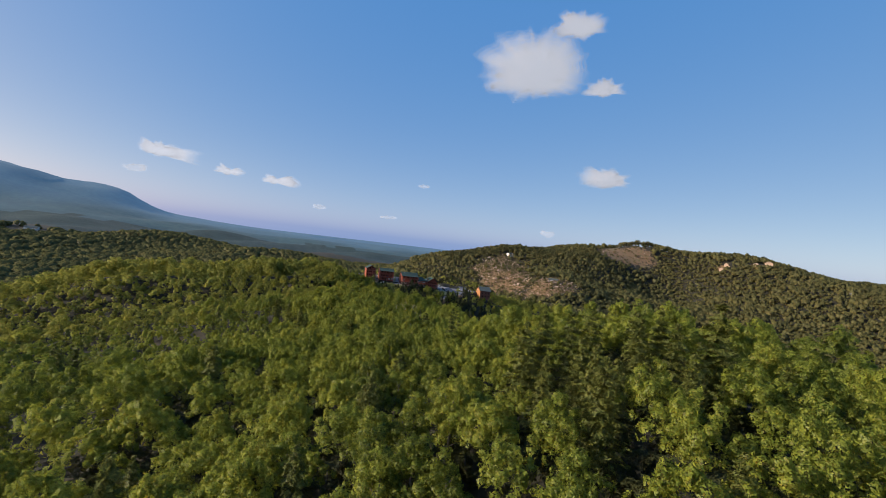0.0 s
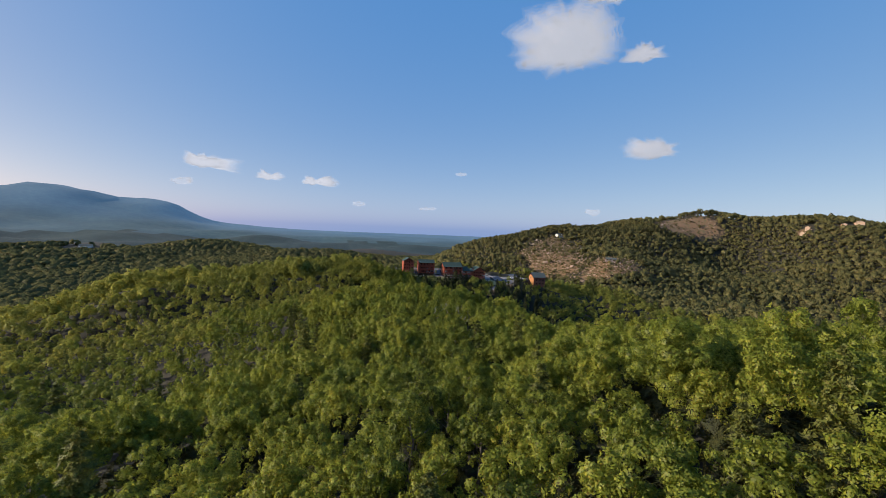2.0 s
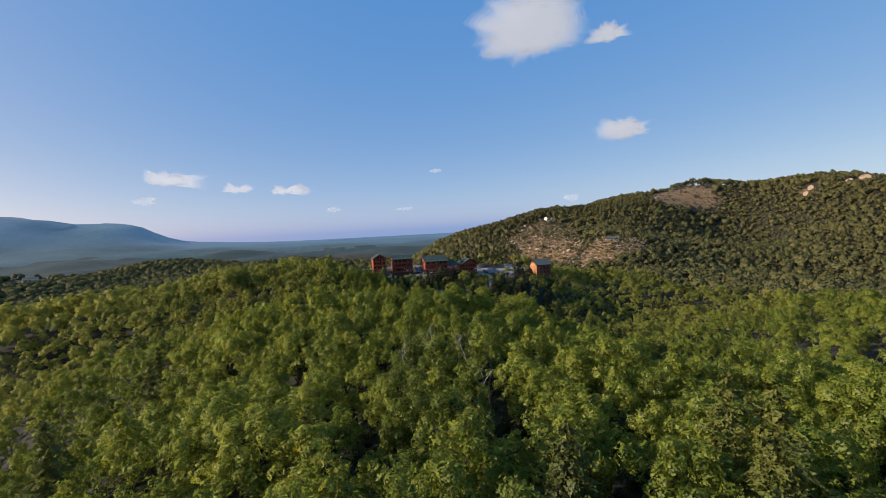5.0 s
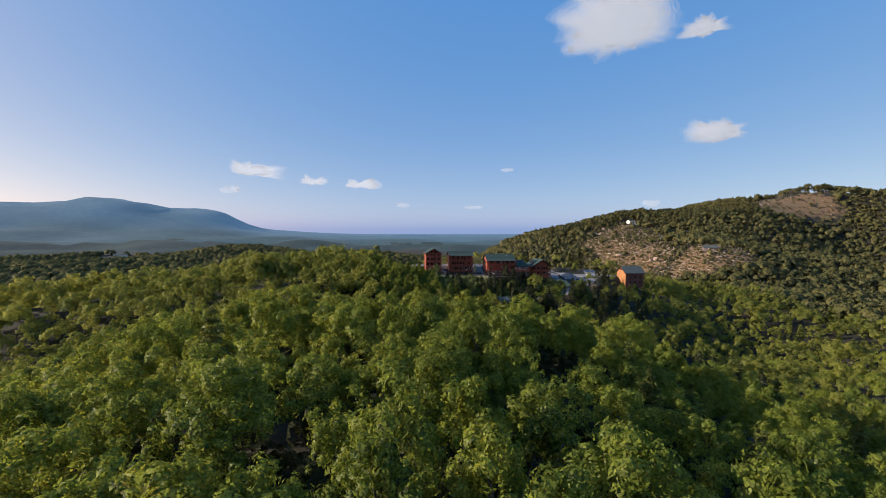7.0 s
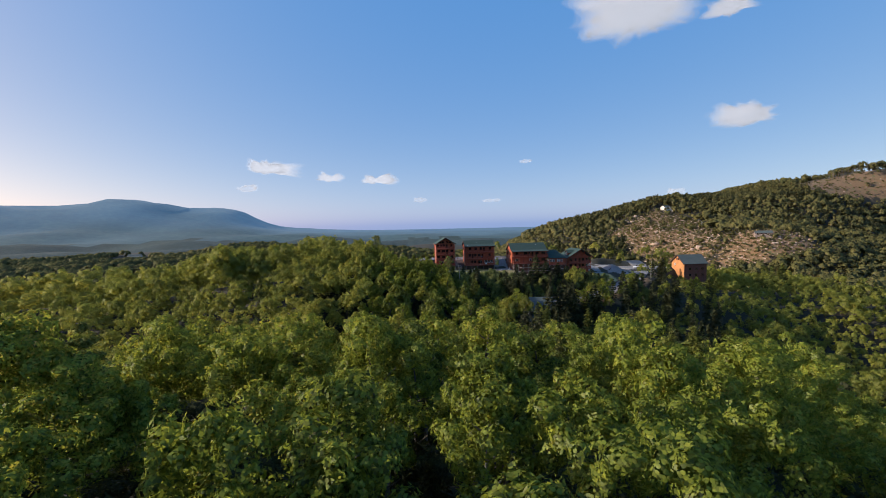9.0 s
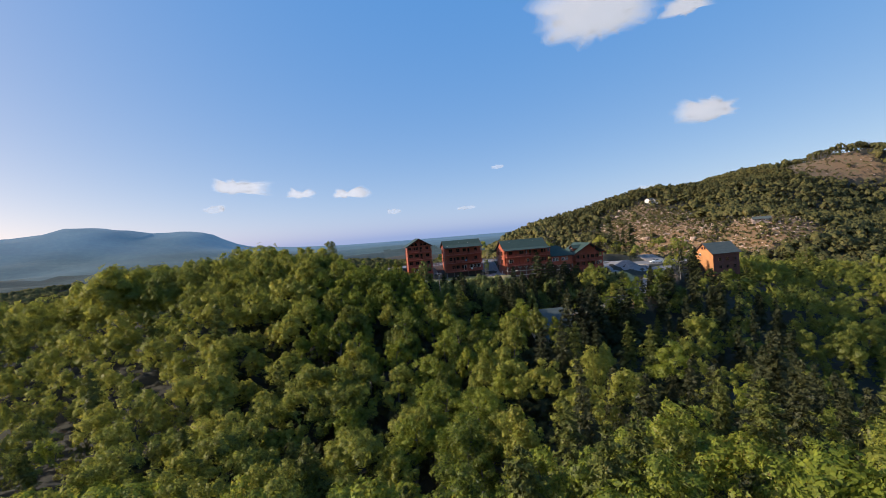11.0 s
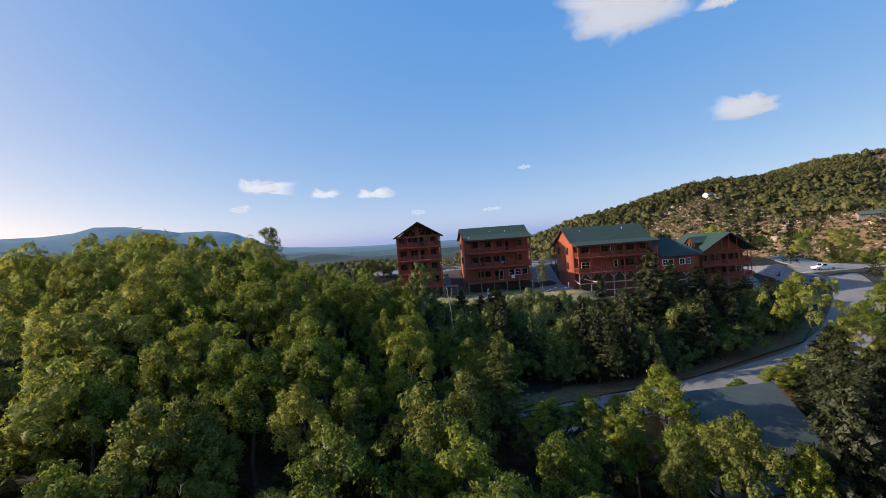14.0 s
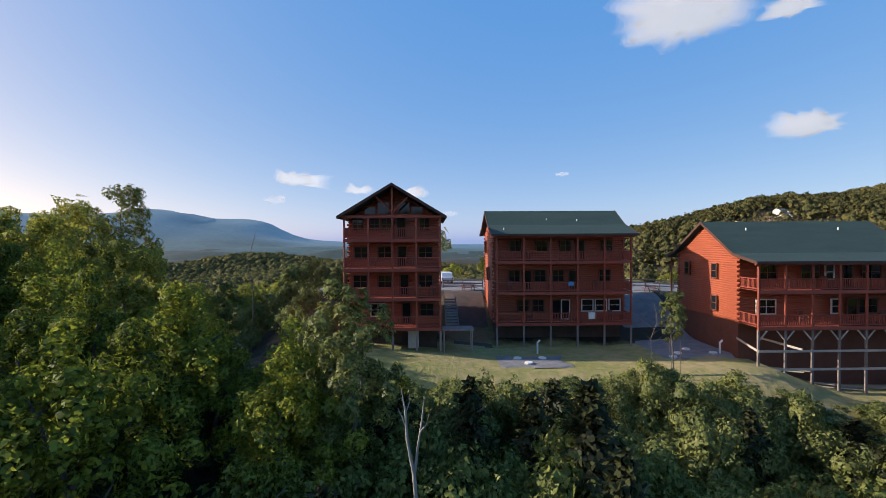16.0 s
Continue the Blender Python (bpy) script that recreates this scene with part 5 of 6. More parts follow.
for u in (214, 217.5, 220.8):
    window(cabin, "x", 479.87, -1, u, -6.6, 1.2, 1.2, DARK_LOG), window(cabin, "x", 479.87, -1, u, -9.8, 1.2, 1.2, DARK_LOG)

# roof of a house below the road
lower = thing("house", (117.5, 424, -18.5), "house half hidden in trees with a plain grey-green roof", "house")
part("wall", Geo().box(112.4, 122.4, 421.0, 432.0, -19.5, -13.1), STUCCO, lower)
for gx_ in (112.42, 122.18):
    part("gable", Geo().prism([(gx_, 421.0, -13.1), (gx_, 432.0, -13.1), (gx_, 427.2, -9.6)], (0.2, 0, 0)), STUCCO, lower)
slope_roof(lower, [(419.8, -13.5), (427.3, -9.25), (433.0, -13.2)], 111.6, 123.2, GREY_SHINGLE)
part("porch_roof", Geo().prism([(113, 417.4, -15.6), (113, 420.9, -14.4), (113, 420.9, -14.55), (113, 417.4, -15.75)], (8, 0, 0)), GREY_SHINGLE, lower)
for px in (113.2, 120.6):
    part("porch_post", Geo().box(px, px + 0.2, 417.6, 417.8, -19.5, -15.7), STUCCO, lower)
for u in (114.5, 117.5, 120.3):
    window(lower, "x", 421.0, -1, u, -17.2, 1.1, 1.2, WHITE)


# ---- roads, lot and plots ----
def ribbon(name, line, half, lift, material, label):
    """A road surface along a line, slightly crowned, with thickness."""
    pts = [Vector(p) for p in line]
    fine = []
    for i in range(len(pts) - 1):
        p0, p1, p2, p3 = pts[max(i - 1, 0)], pts[i], pts[i + 1], pts[min(i + 2, len(pts) - 1)]
        for k in range(10):
            t = k / 10
            fine.append(0.5 * (2 * p1 + (p2 - p0) * t + (2 * p0 - 5 * p1 + 4 * p2 - p3) * t * t + (3 * p1 - p0 - 3 * p2 + p3) * t ** 3))
    fine.append(pts[-1])
    g = Geo()
    prof = [(-1, -0.35), (-1, 0), (-0.5, 0.05), (0, 0.08), (0.5, 0.05), (1, 0), (1, -0.35)]
    rows = []
    for i, p in enumerate(fine):
        d = fine[min(i + 1, len(fine) - 1)] - fine[max(i - 1, 0)]
        s = Vector((d.y, -d.x, 0)).normalized()
        rows.append([p + s * half * (u + 0.03 * math.sin(i * 1.3) * (abs(u) == 1)) + Vector((0, 0, lift + v)) for u, v in prof])
    n = len(prof)
    g.add([p for r in rows for p in r], [(i * n + k, i * n + k + 1, (i + 1) * n + k + 1, (i + 1) * n + k) for i in range(len(rows) - 1) for k in range(n - 1)])
    me = bpy.data.meshes.new(name)
    me.from_pydata(g.v, [], g.f)
    me.materials.append(material)
    return tagged(new(name, me), label, "road", kind="structure")


def patch(name, x0, x1, y0, y1, material, label, lift=0.05, step=1.0, ragged=0.8, seed=1):
    """A thin layer of gravel or paving on the ground, with an uneven rim."""
    ax, ay = np.arange(x0, x1 + 0.01, step), np.arange(y0, y1 + 0.01, step)
    PX, PY = np.meshgrid(ax, ay)
    inside = np.minimum(np.minimum(PX - x0, x1 - PX), np.minimum(PY - y0, y1 - PY)) + ragged * (waves(PX, PY, 9, seed) - 0.3)
    PZ = land(PX, PY) + np.where(inside > 0, lift, -0.35)
    k = np.arange(PX.size).reshape(PX.shape)
    f = np.stack([k[:-1, :-1], k[:-1, 1:], k[1:, 1:], k[1:, :-1]], -1).reshape(-1, 4)
    f = f[(inside.ravel()[f] > -1.2).any(1)]
    return tagged(new(name, mesh_of(name, np.stack([PX, PY, PZ], -1).reshape(-1, 3), f, [material], True)), label, "gravel", kind="structure")


ribbon("road", ROAD, 3.9, 0.06, ASPHALT, "pale worn asphalt lane climbing the bank")
patch("parking_lot", 183, 209, 488, 507, ASPHALT, "pale asphalt parking lot beside the lane", 0.1)
patch("driveway", 62, 172, 492.5, 509, GRAVEL, "grey gravel drive behind the lodges", 0.09, 1.5)
patch("gravel_plot", 111.8, 119.6, 474.5, 493, GRAVEL, "grey gravel between two lodges", 0.09, 0.8, 0.6, 3)
# dark sheet over the grass, painting the shadow between the lodges
patch("gravel_plot", 92.2, 97.6, 480.0, 493.5, BLOCK_AND_GAP_SHADE, "dark ground between two lodges with their shade painted in", 0.06, 0.8, 0.4, 7)
patch("gravel_plot", 96.6, 103.4, 472.2, 476.8, GRAVEL, "grey gravel bed on the lawn", 0.08, 0.5, 0.5, 4)
patch("gravel_plot", 160, 186, 478, 494, GRAVEL, "grey gravel yard by the gabled lodge", 0.09, 1.2, 0.8, 5)

# kerb and edge of the lane
kerb = thing("kerb", (125, 446, -13.6), "low dark timber kerb along the lane", "kerb", kind="structure")
for (x0, y0, z0), (x1, y1, z1) in zip(ROAD[3:], ROAD[4:]):
    d = Vector((x1 - x0, y1 - y0, 0)).normalized()
    s = Vector((-d.y, d.x, 0)) * -4.1
    part("kerb_stone", Geo().beam(Vector((x0, y0, z0 + 0.08)) + s, Vector((x1, y1, z1 + 0.08)) + s, 0.18, 0.2), FASCIA, kerb)

wall_ob = thing("retaining_wall", (180, 485, -9), "pale concrete retaining wall below the gravel yard", "wall", kind="structure")
part("wall_face", Geo().prism([(173, 483.0, -9.5), (187, 485.5, -10.2), (187, 485.5, -7.2), (180, 484.2, -6.2), (173, 483.0, -6.3)], (0, 0.4, 0)), CONCRETE, wall_ob)
part("coping", Geo().beam((173, 483.1, -6.2), (180, 484.3, -6.1), 0.6, 0.14).beam((180, 484.3, -6.1), (187, 485.6, -7.1), 0.6, 0.14), CONCRETE, wall_ob)


def lumber_pile(at, count, long, turn, seed, label):
    rng = random.Random(seed)
    p = thing("lumber_pile", at, label, "lumber")
    for i in range(count):
        a = radians(turn + rng.uniform(-16, 16))
        c = Vector(at) + Vector((rng.uniform(-0.8, 0.8), rng.uniform(-0.6, 0.6), 0.12 + 0.09 * (i // 4)))
        d = Vector((math.cos(a), math.sin(a), rng.uniform(-0.03, 0.03))) * long * rng.uniform(0.35, 0.55)
        part("board", Geo().beam(c - d, c + d, 0.22, 0.07), RAW_WOOD, p)
    return p


lumber_pile((179.5, 490.2, height(179.5, 490.2) + 0.1), 14, 5.0, 10, 1, "stack of pale boards on the gravel yard")
lumber_pile((183.2, 488.6, height(183.2, 488.6) + 0.1), 9, 4.5, -25, 2, "scattered pale boards on the gravel yard")
for k, (px, py) in enumerate(((122.5, 473.3), (125.6, 473.0), (128.4, 473.2), (132.0, 473.0))):
    lumber_pile((px, py, height(px, py) + 0.02), 7, 2.8, -20, 3 + k, "loose pale boards lying under the raised lodge")
lumber_pile((160.5, 473.0, height(160.5, 473) + 0.02), 7, 3.2, 5, 9, "loose pale boards beside the gabled lodge")


def fence(line, label, high=1.15):
    f = thing("fence", (*line[0], height(*line[0])), label, "fence")
    for (x0, y0), (x1, y1) in zip(line, line[1:]):
        n = max(1, round(math.hypot(x1 - x0, y1 - y0) / 2.2))
        for i in range(n + 1):
            px, py = x0 + (x1 - x0) * i / n, y0 + (y1 - y0) * i / n
            pz = height(px, py)
            part("post", Geo().beam((px, py, pz - 0.3), (px, py, pz + high + 0.08), 0.14, 0.14), GREY_WOOD, f)
        for hh in (0.35, 0.72, high):
            part("rail", Geo().beam((x0, y0 - 0.09, height(x0, y0) + hh), (x1, y1 - 0.09, height(x1, y1) + hh), 0.05, 0.15), GREY_WOOD, f)


fence([(92.2, 496.0), (97.6, 496.0)], "weathered timber rail fence behind the drive")
fence([(112.0, 497.5), (121, 497.5), (131, 497.5)], "weathered timber rail fence along the drive")


def picnic_table(x, y, turn):
    z = height(x, y) + 0.08
    t = thing("picnic_table", (0, 0, 0), "dark weathered timber picnic table on gravel", "table", "picnic tables")
    part("tabletop", Geo().box(-0.9, 0.9, -0.37, 0.37, 0.70, 0.75), DARK_LOG, t)
    for s in (-1, 1):
        part("bench", Geo().box(-0.9, 0.9, s * 0.7 - 0.13, s * 0.7 + 0.13, 0.42, 0.46), DARK_LOG, t)
        part("leg_frame", Geo().beam((s * 0.65, -0.75, 0), (s * 0.65, -0.25, 0.7), 0.06, 0.1).beam((s * 0.65, 0.75, 0), (s * 0.65, 0.25, 0.7), 0.06, 0.1).beam((s * 0.65, -0.8, 0.4), (s * 0.65, 0.8, 0.4), 0.05, 0.08), DARK_LOG, t)
    t.matrix_basis = pose(x, y, z, 0, 0, turn)


picnic_table(118.9, 491.2, 4), picnic_table(95.4, 493.0, 12)


def car(x, y, z, turn, paint, label, pickup=False):
    c = thing("pickup_truck" if pickup else "car", (0, 0, 0), label, "truck" if pickup else "car")
    L, W = (2.75, 0.97) if pickup else (2.3, 0.92)
    side = [(-L, 0.45), (-L, 1.0), (-L * 0.95, 1.08), (L * 0.45, 1.1), (L * 0.92, 0.98), (L, 0.8), (L, 0.42), (L * 0.7, 0.35), (-L * 0.7, 0.35)]
    part("body", Geo().prism([(a, -W, b) for a, b in side], (0, 2 * W, 0)), paint, c)
    top = [(-0.35, 1.1), (-0.2, 1.78), (0.75, 1.8), (1.35, 1.1)] if pickup else [(-2.1, 1.08), (-1.7, 1.66), (0.4, 1.7), (1.15, 1.1)]
    cab = part("cabin", Geo().prism([(a, -W + 0.1, b) for a, b in top], (0, 2 * W - 0.2, 0)), paint, c)
    mid = [(a * 0.86 + 0.06, 1.18 if b < 1.3 else b - 0.12) for a, b in top]
    for s in (-1, 1):
        part("side_window", Geo().prism([(a, s * (W - 0.097), b) for a, b in mid], (0, s * 0.012, 0)), GLASS, cab)
    (a0, b0), (a1, b1) = top[-1], top[-2]
    part("windscreen", Geo().prism([(a0 - 0.06, -W + 0.2, b0 + 0.1), (a0 - 0.06, W - 0.2, b0 + 0.1), (a1 + 0.05, W - 0.2, b1 - 0.06), (a1 + 0.05, -W + 0.2, b1 - 0.06)], (0.03, 0, 0.02)), GLASS, cab)
    for wx in (-L * 0.62, L * 0.62):
        for s in (-1, 1):
            w = part("wheel", Geo().rod((wx, s * (W - 0.2), 0.36), (wx, s * (W + 0.02), 0.36), 0.36, 16), RUBBER, c)
            part("rim", Geo().rod((wx, s * (W + 0.005), 0.36), (wx, s * (W + 0.035), 0.36), 0.2, 12), STEEL, w)
    for s in (-1, 1):
        part("headlight", Geo().box(L - 0.02, L + 0.02, s * W * 0.7 - 0.17, s * W * 0.7 + 0.17, 0.66, 0.82), STEEL, c)
        part("tail_light", Geo().box(-L - 0.02, -L + 0.02, s * W * 0.85 - 0.08, s * W * 0.85 + 0.08, 0.7, 0.98), REDWOOD, c)
    part("bumper", Geo().box(L - 0.02, L + 0.1, -W * 0.95, W * 0.95, 0.42, 0.6).box(-L - 0.1, -L + 0.02, -W * 0.95, W * 0.95, 0.42, 0.6), STEEL, c)
    c.matrix_basis = pose(x, y, z, 0, 0, turn)


car(192.5, 491.5, -6.2, 175, WHITE, "white pickup truck parked on the lot", True)
car(92.6, 503.5, height(92.6, 503.5) + 0.1, 100, WHITE, "white car parked on the gravel drive")
car(79.5, 494.0, height(79.5, 494) + 0.1, 85, CAR_BLACK, "dark car parked behind the tall lodge")
car(89.2, 499, height(89.2, 499) + 0.1, 95, CAR_BLACK, "dark car parked on the gravel drive")

# small things on the lawn and balconies
for lx_, ly_ in ((98.6, 475.3), (100.9, 475.2), (99.3, 473.6)):
    lid = thing("tank_lid", (lx_, ly_, height(lx_, ly_) + 0.09), "pale concrete tank lid set in gravel", "lid", "tank lids")
    part("collar", Geo().rod((lx_, ly_, lid.location.z - 0.1), (lx_, ly_, lid.location.z + 0.08), 0.42, 16), CONCRETE, lid)
    part("cover", Geo().rod((lx_, ly_, lid.location.z + 0.08), (lx_, ly_, lid.location.z + 0.16), 0.36, 16), WHITE, lid)
for lx_, ly_ in ((114.3, 476.2), (115.8, 477.5), (117.4, 475.6), (113.2, 475.0)):
    lid = thing("tank_lid", (lx_, ly_, height(lx_, ly_) + 0.09), "pale concrete tank lid set in gravel", "lid", "tank lids")
    part("collar", Geo().rod((lx_, ly_, lid.location.z - 0.1), (lx_, ly_, lid.location.z + 0.08), 0.42, 16), CONCRETE, lid)
    part("cover", Geo().rod((lx_, ly_, lid.location.z + 0.08), (lx_, ly_, lid.location.z + 0.16), 0.36, 16), WHITE, lid)
for px, py in ((101.0, 477.6), (118.0, 475.5)):
    pz = height(px, py)
    s = thing("standpipe", (px, py, pz), "white plastic standpipe rising from the ground", "pipe")
    part("pipe", Geo().rod((px, py, pz - 0.2), (px, py, pz + 1.2), 0.09).rod((px, py, pz + 1.1), (px + 0.25, py, pz + 1.35), 0.09), WHITE, s)


def hung_cloth(x, y, z, w, h, material, label):
    """A cloth folded over a rail, hanging in soft folds."""
    n, rows = 12, 6
    v, f = [], []
    for side, off, drop in ((0, -0.07, h), (1, 0.05, h * 0.6)):
        base = len(v)
        for r in range(rows + 1):
            for i in range(n + 1):
                u = i / n
                fold = 0.03 * math.sin(u * 14 + side) * (r / rows)
                v.append((x + (u - 0.5) * w, y + off + fold * (1 - 2 * side), z - drop * r / rows))
        f += [(base + r * (n + 1) + i, base + r * (n + 1) + i + 1, base + (r + 1) * (n + 1) + i + 1, base + (r + 1) * (n + 1) + i) for r in range(rows) for i in range(n)]
    f += [(i, i + 1, (rows + 1) * (n + 1) + i + 1, (rows + 1) * (n + 1) + i) for i in range(n)]
    me = bpy.data.meshes.new("towel")
    me.from_pydata(v, [], f)
    me.materials.append(material)
    me.polygons.foreach_set("use_smooth", [True] * len(me.polygons))
    ob = tagged(new("towel", me), label, "towel")
    sol = ob.modifiers.new("thick", "SOLIDIFY")
    sol.thickness = 0.015
    return ob


hung_cloth(107.4, 480.49, 0.15, 0.72, 0.75, WHITE, "white towel hung over a balcony rail")
hung_cloth(105.2, 480.49, 3.38, 0.6, 0.5, BLUE_CLOTH, "blue towel hung over a balcony rail")


def balcony_chair(x, y, z, turn):
    c = thing("balcony_chair", (0, 0, 0), "dark wooden chair on a lodge balcony", "chair", "balcony chairs")
    part("seat", Geo().box(-0.27, 0.27, -0.27, 0.25, 0.40, 0.45), DARK_LOG, c)
    part("backrest", Geo().beam((0, 0.25, 0.45), (0, 0.42, 1.05), 0.5, 0.05), DARK_LOG, c)
    for sx in (-0.25, 0.25):
        part("armrest", Geo().box(sx - 0.04, sx + 0.04, -0.28, 0.3, 0.62, 0.66), DARK_LOG, c)
        for sy in (-0.24, 0.24):
            part("leg", Geo().box(sx - 0.03, sx + 0.03, sy - 0.03, sy + 0.03, 0, 0.62), DARK_LOG, c)
    c.matrix_basis = pose(x, y, z, 0, 0, turn)


for bx_, by_, bz_ in ((84.2, 477.3, -0.47), (89.2, 477.2, 2.33), (90.6, 477.2, 2.33), (84.9, 477.2, 5.13), (89.0, 477.2, 5.13), (99.0, 481.8, 2.3), (103.4, 481.8, 2.3), (108.3, 481.8, 2.3), (101.2, 481.8, -0.95), (109.9, 481.7, -0.95), (100.8, 481.8, 5.55), (123.5, 473.8, 3.2), (126.9, 473.8, 3.2), (133.0, 473.8, 3.2), (124.8, 473.8, 0.0), (132.6, 473.8, 0.0)):
    balcony_chair(bx_, by_, bz_, random.uniform(-15, 15))


# ---- standing dead trees ----
def dead_tree(x, y, top, seed, reach, count, label, thick=0.09, wood=DEADWOOD):
    z = height(x, y)
    v, f = limbs(seed, top - z, reach, count, thick, 0.45 if thick > 0.05 else 0.15, 0.22)
    t = thing("dead_tree", (x, y, z), label, "dead tree")
    part("trunk", Geo().add(v + np.array([x, y, z]), [tuple(q) for q in f]), wood, t)


fork = thing("dead_tree", (89.9, 448.5, height(89.9, 448.5)), "bleached forked dead tree without leaves", "dead tree")
fz = fork.location.z
for name, pts, rad in (("trunk", [(89.9, 448.5, fz - 0.3), (89.95, 448.5, -2.2), (89.85, 448.5, -0.7)], [0.10, 0.085, 0.075]), ("limb", [(89.85, 448.5, -0.75), (89.62, 448.45, 0.5), (89.56, 448.4, 1.6), (89.42, 448.4, 2.4)], [0.07, 0.055, 0.04, 0.012]), ("limb", [(89.87, 448.5, -0.75), (90.02, 448.5, 0.4), (90.16, 448.55, 1.3), (90.24, 448.5, 2.1)], [0.06, 0.045, 0.03, 0.01]),
                       ("twig", [(89.6, 448.45, 0.9), (89.46, 448.4, 1.35), (89.3, 448.4, 1.7)], [0.03, 0.02, 0.008]), ("twig", [(90.08, 448.5, 0.8), (90.3, 448.4, 1.1), (90.42, 448.4, 1.5)], [0.028, 0.018, 0.008]), ("twig", [(89.57, 448.4, 1.5), (89.7, 448.4, 1.9), (89.72, 448.4, 2.2)], [0.025, 0.015, 0.006])):
    part(name, Geo().add(*tube(pts, rad, 6)), DEADWOOD, fork, smooth_shade=True)


def forking_dead_tree(x, y, top, seed, spread, label):
    """A bleached trunk that forks again and again into crooked, tapering limbs."""
    z = height(x, y)
    rng = random.Random(seed)
    tree = thing("dead_tree", (x, y, z), label, "dead tree")
    tall = top - z
    crotch = Vector((x + rng.uniform(-0.4, 0.4), y, z + 0.58 * tall))
    part("trunk", Geo().add(*tube([Vector((x, y, z - 0.3)), Vector((x + 0.2, y, z + 0.3 * tall)), crotch], [0.17, 0.14, 0.115], 7)), DEADWOOD, tree, smooth_shade=True)

    def grow(geo, p, way, long, thick, depth):
        pts = [p]
        for _ in range(3):
            way = (way + Vector((rng.uniform(-0.3, 0.3), rng.uniform(-0.3, 0.3), rng.uniform(-0.05, 0.22)))).normalized()
            pts.append(pts[-1] + way * long / 3)
        end = thick * (0.55 if depth else 0.15)
        geo.add(*tube(pts, [thick + (end - thick) * i / 3 for i in range(4)], 5))
        if depth:
            for i in (3, 3, 2, 1)[:4 if depth > 1 else 3]:
                side = Vector((rng.uniform(-1, 1), rng.uniform(-1, 1), rng.uniform(-0.15, 0.6))) * 0.85
                grow(geo, pts[i], (way + side).normalized(), long * rng.uniform(0.5, 0.72), thick * (0.55 if i == 3 else 0.4), depth - 1)

    for k in range(3):
        a = 2.09 * k + rng.uniform(-0.5, 0.5)
        limb = Geo()
        grow(limb, crotch, Vector((math.cos(a) * spread, math.sin(a) * spread * 0.6, 1.0)).normalized(), 0.19 * tall, 0.07, 2)
        part("limb", limb, DEADWOOD, tree, smooth_shade=True)


for dx, dy, dt, ds, dw in ((56.3, 205.2, 17.6, 12, 0.8), (52.4, 206.5, 15.4, 14, 0.6), (59.6, 203.9, 16.4, 17, 1.0), (57.4, 195.8, 14.2, 23, 0.6)):
    forking_dead_tree(dx, dy, dt, ds, dw, "bleached bare dead tree with forking limbs among green crowns")
dead_tree(72.7, 478.7, 8.6, 5, 0.8, 4, "thin bare dead pole by the tall lodge", 0.075, BARK)
for dx, dy, dt, ds in ((109.2, 470.7, 2.4, 8), (111.3, 470.1, 2.9, 18), (110.3, 469.8, 1.6, 28)):
    dead_tree(dx, dy, dt, ds, 1.5, 16, "thin bare twiggy sapling at the edge of the gravel", 0.03, BARK)
dead_tree(183, 462, 1.0, 9, 2.2, 5, "bleached dead tree among green trees")


# ---- houses and clearings on the far hill ----
def hill_house(x, y, w, d, h, wall, roof_material, label, turn=0, storeys=1):
    z = height(x, y) - 0.5
    hs = thing("house", (0, 0, 0), label, "house", "houses on the far hill")
    part("wall", Geo().box(-w / 2, w / 2, -d / 2, d / 2, -3, h), wall, hs)
    for s in (-1, 1):
        part("gable", Geo().prism([(s * (w / 2 - 0.2), -d / 2, h), (s * (w / 2 - 0.2), d / 2, h), (s * (w / 2 - 0.2), 0, h + d * 0.28)], (s * 0.2, 0, 0)), wall, hs)
    slope_roof(hs, [(-d / 2 - 0.7, h - 0.3), (0, h + d * 0.3), (d / 2 + 0.7, h - 0.3)], -w / 2 - 0.6, w / 2 + 0.6, roof_material)
    n = max(2, int(w / 3.2))
    for f in range(storeys):
        for i in range(n):
            window(hs, "x", -d / 2, -1, -w / 2 + w * (i + 0.5) / n, 0.9 + f * 2.8, 1.4, 1.3, WHITE)
    part("terrace", Geo().box(-w / 2 - 1, w / 2 + 1, -d / 2 - 3, -d / 2, -3, 0.15), wall, hs)
    hs.matrix_basis = pose(x, y, z, 0, 0, turn)


hill_house(465, 925, 12, 8, 4.4, STUCCO, GREY_SHINGLE, "pale two-storey house on the hill's shoulder", 20, 2)
hill_house(472, 922, 6, 6, 3.0, STUCCO, GREY_SHINGLE, "pale annexe beside the hill house", 20)
hill_house(446, 711, 15, 8, 2.4, GREY_WOOD, GREY_SHINGLE, "low weathered house with grey roof on the rock ledge", -28)
hill_house(914, 788, 14, 8, 4.2, TAN, GREY_SHINGLE, "tan two-storey house on the far ridge", 40, 2)
hill_house(931, 792, 12, 8, 4.0, TAN, TAN, "tan house on the far ridge", 40)
hill_house(968, 752, 12, 8, 4.2, TAN, GREY_SHINGLE, "tan house with grey roof on the far ridge", 45, 2)
hill_house(1002, 749, 26, 12, 6.0, TAN, TAN, "large tan house on the far ridge", 45, 2)
hill_house(1045, 715, 14, 9, 4.0, STUCCO, TAN, "pale house near the end of the ridge", 50)
hill_house(1090, 672, 14, 9, 5.0, STUCCO, GREY_SHINGLE, "pale house low on the end of the ridge", 50)
hill_house(996, 582, 15, 9, 4.0, STUCCO, GREY_SHINGLE, "pale house low on the far slope", 55)
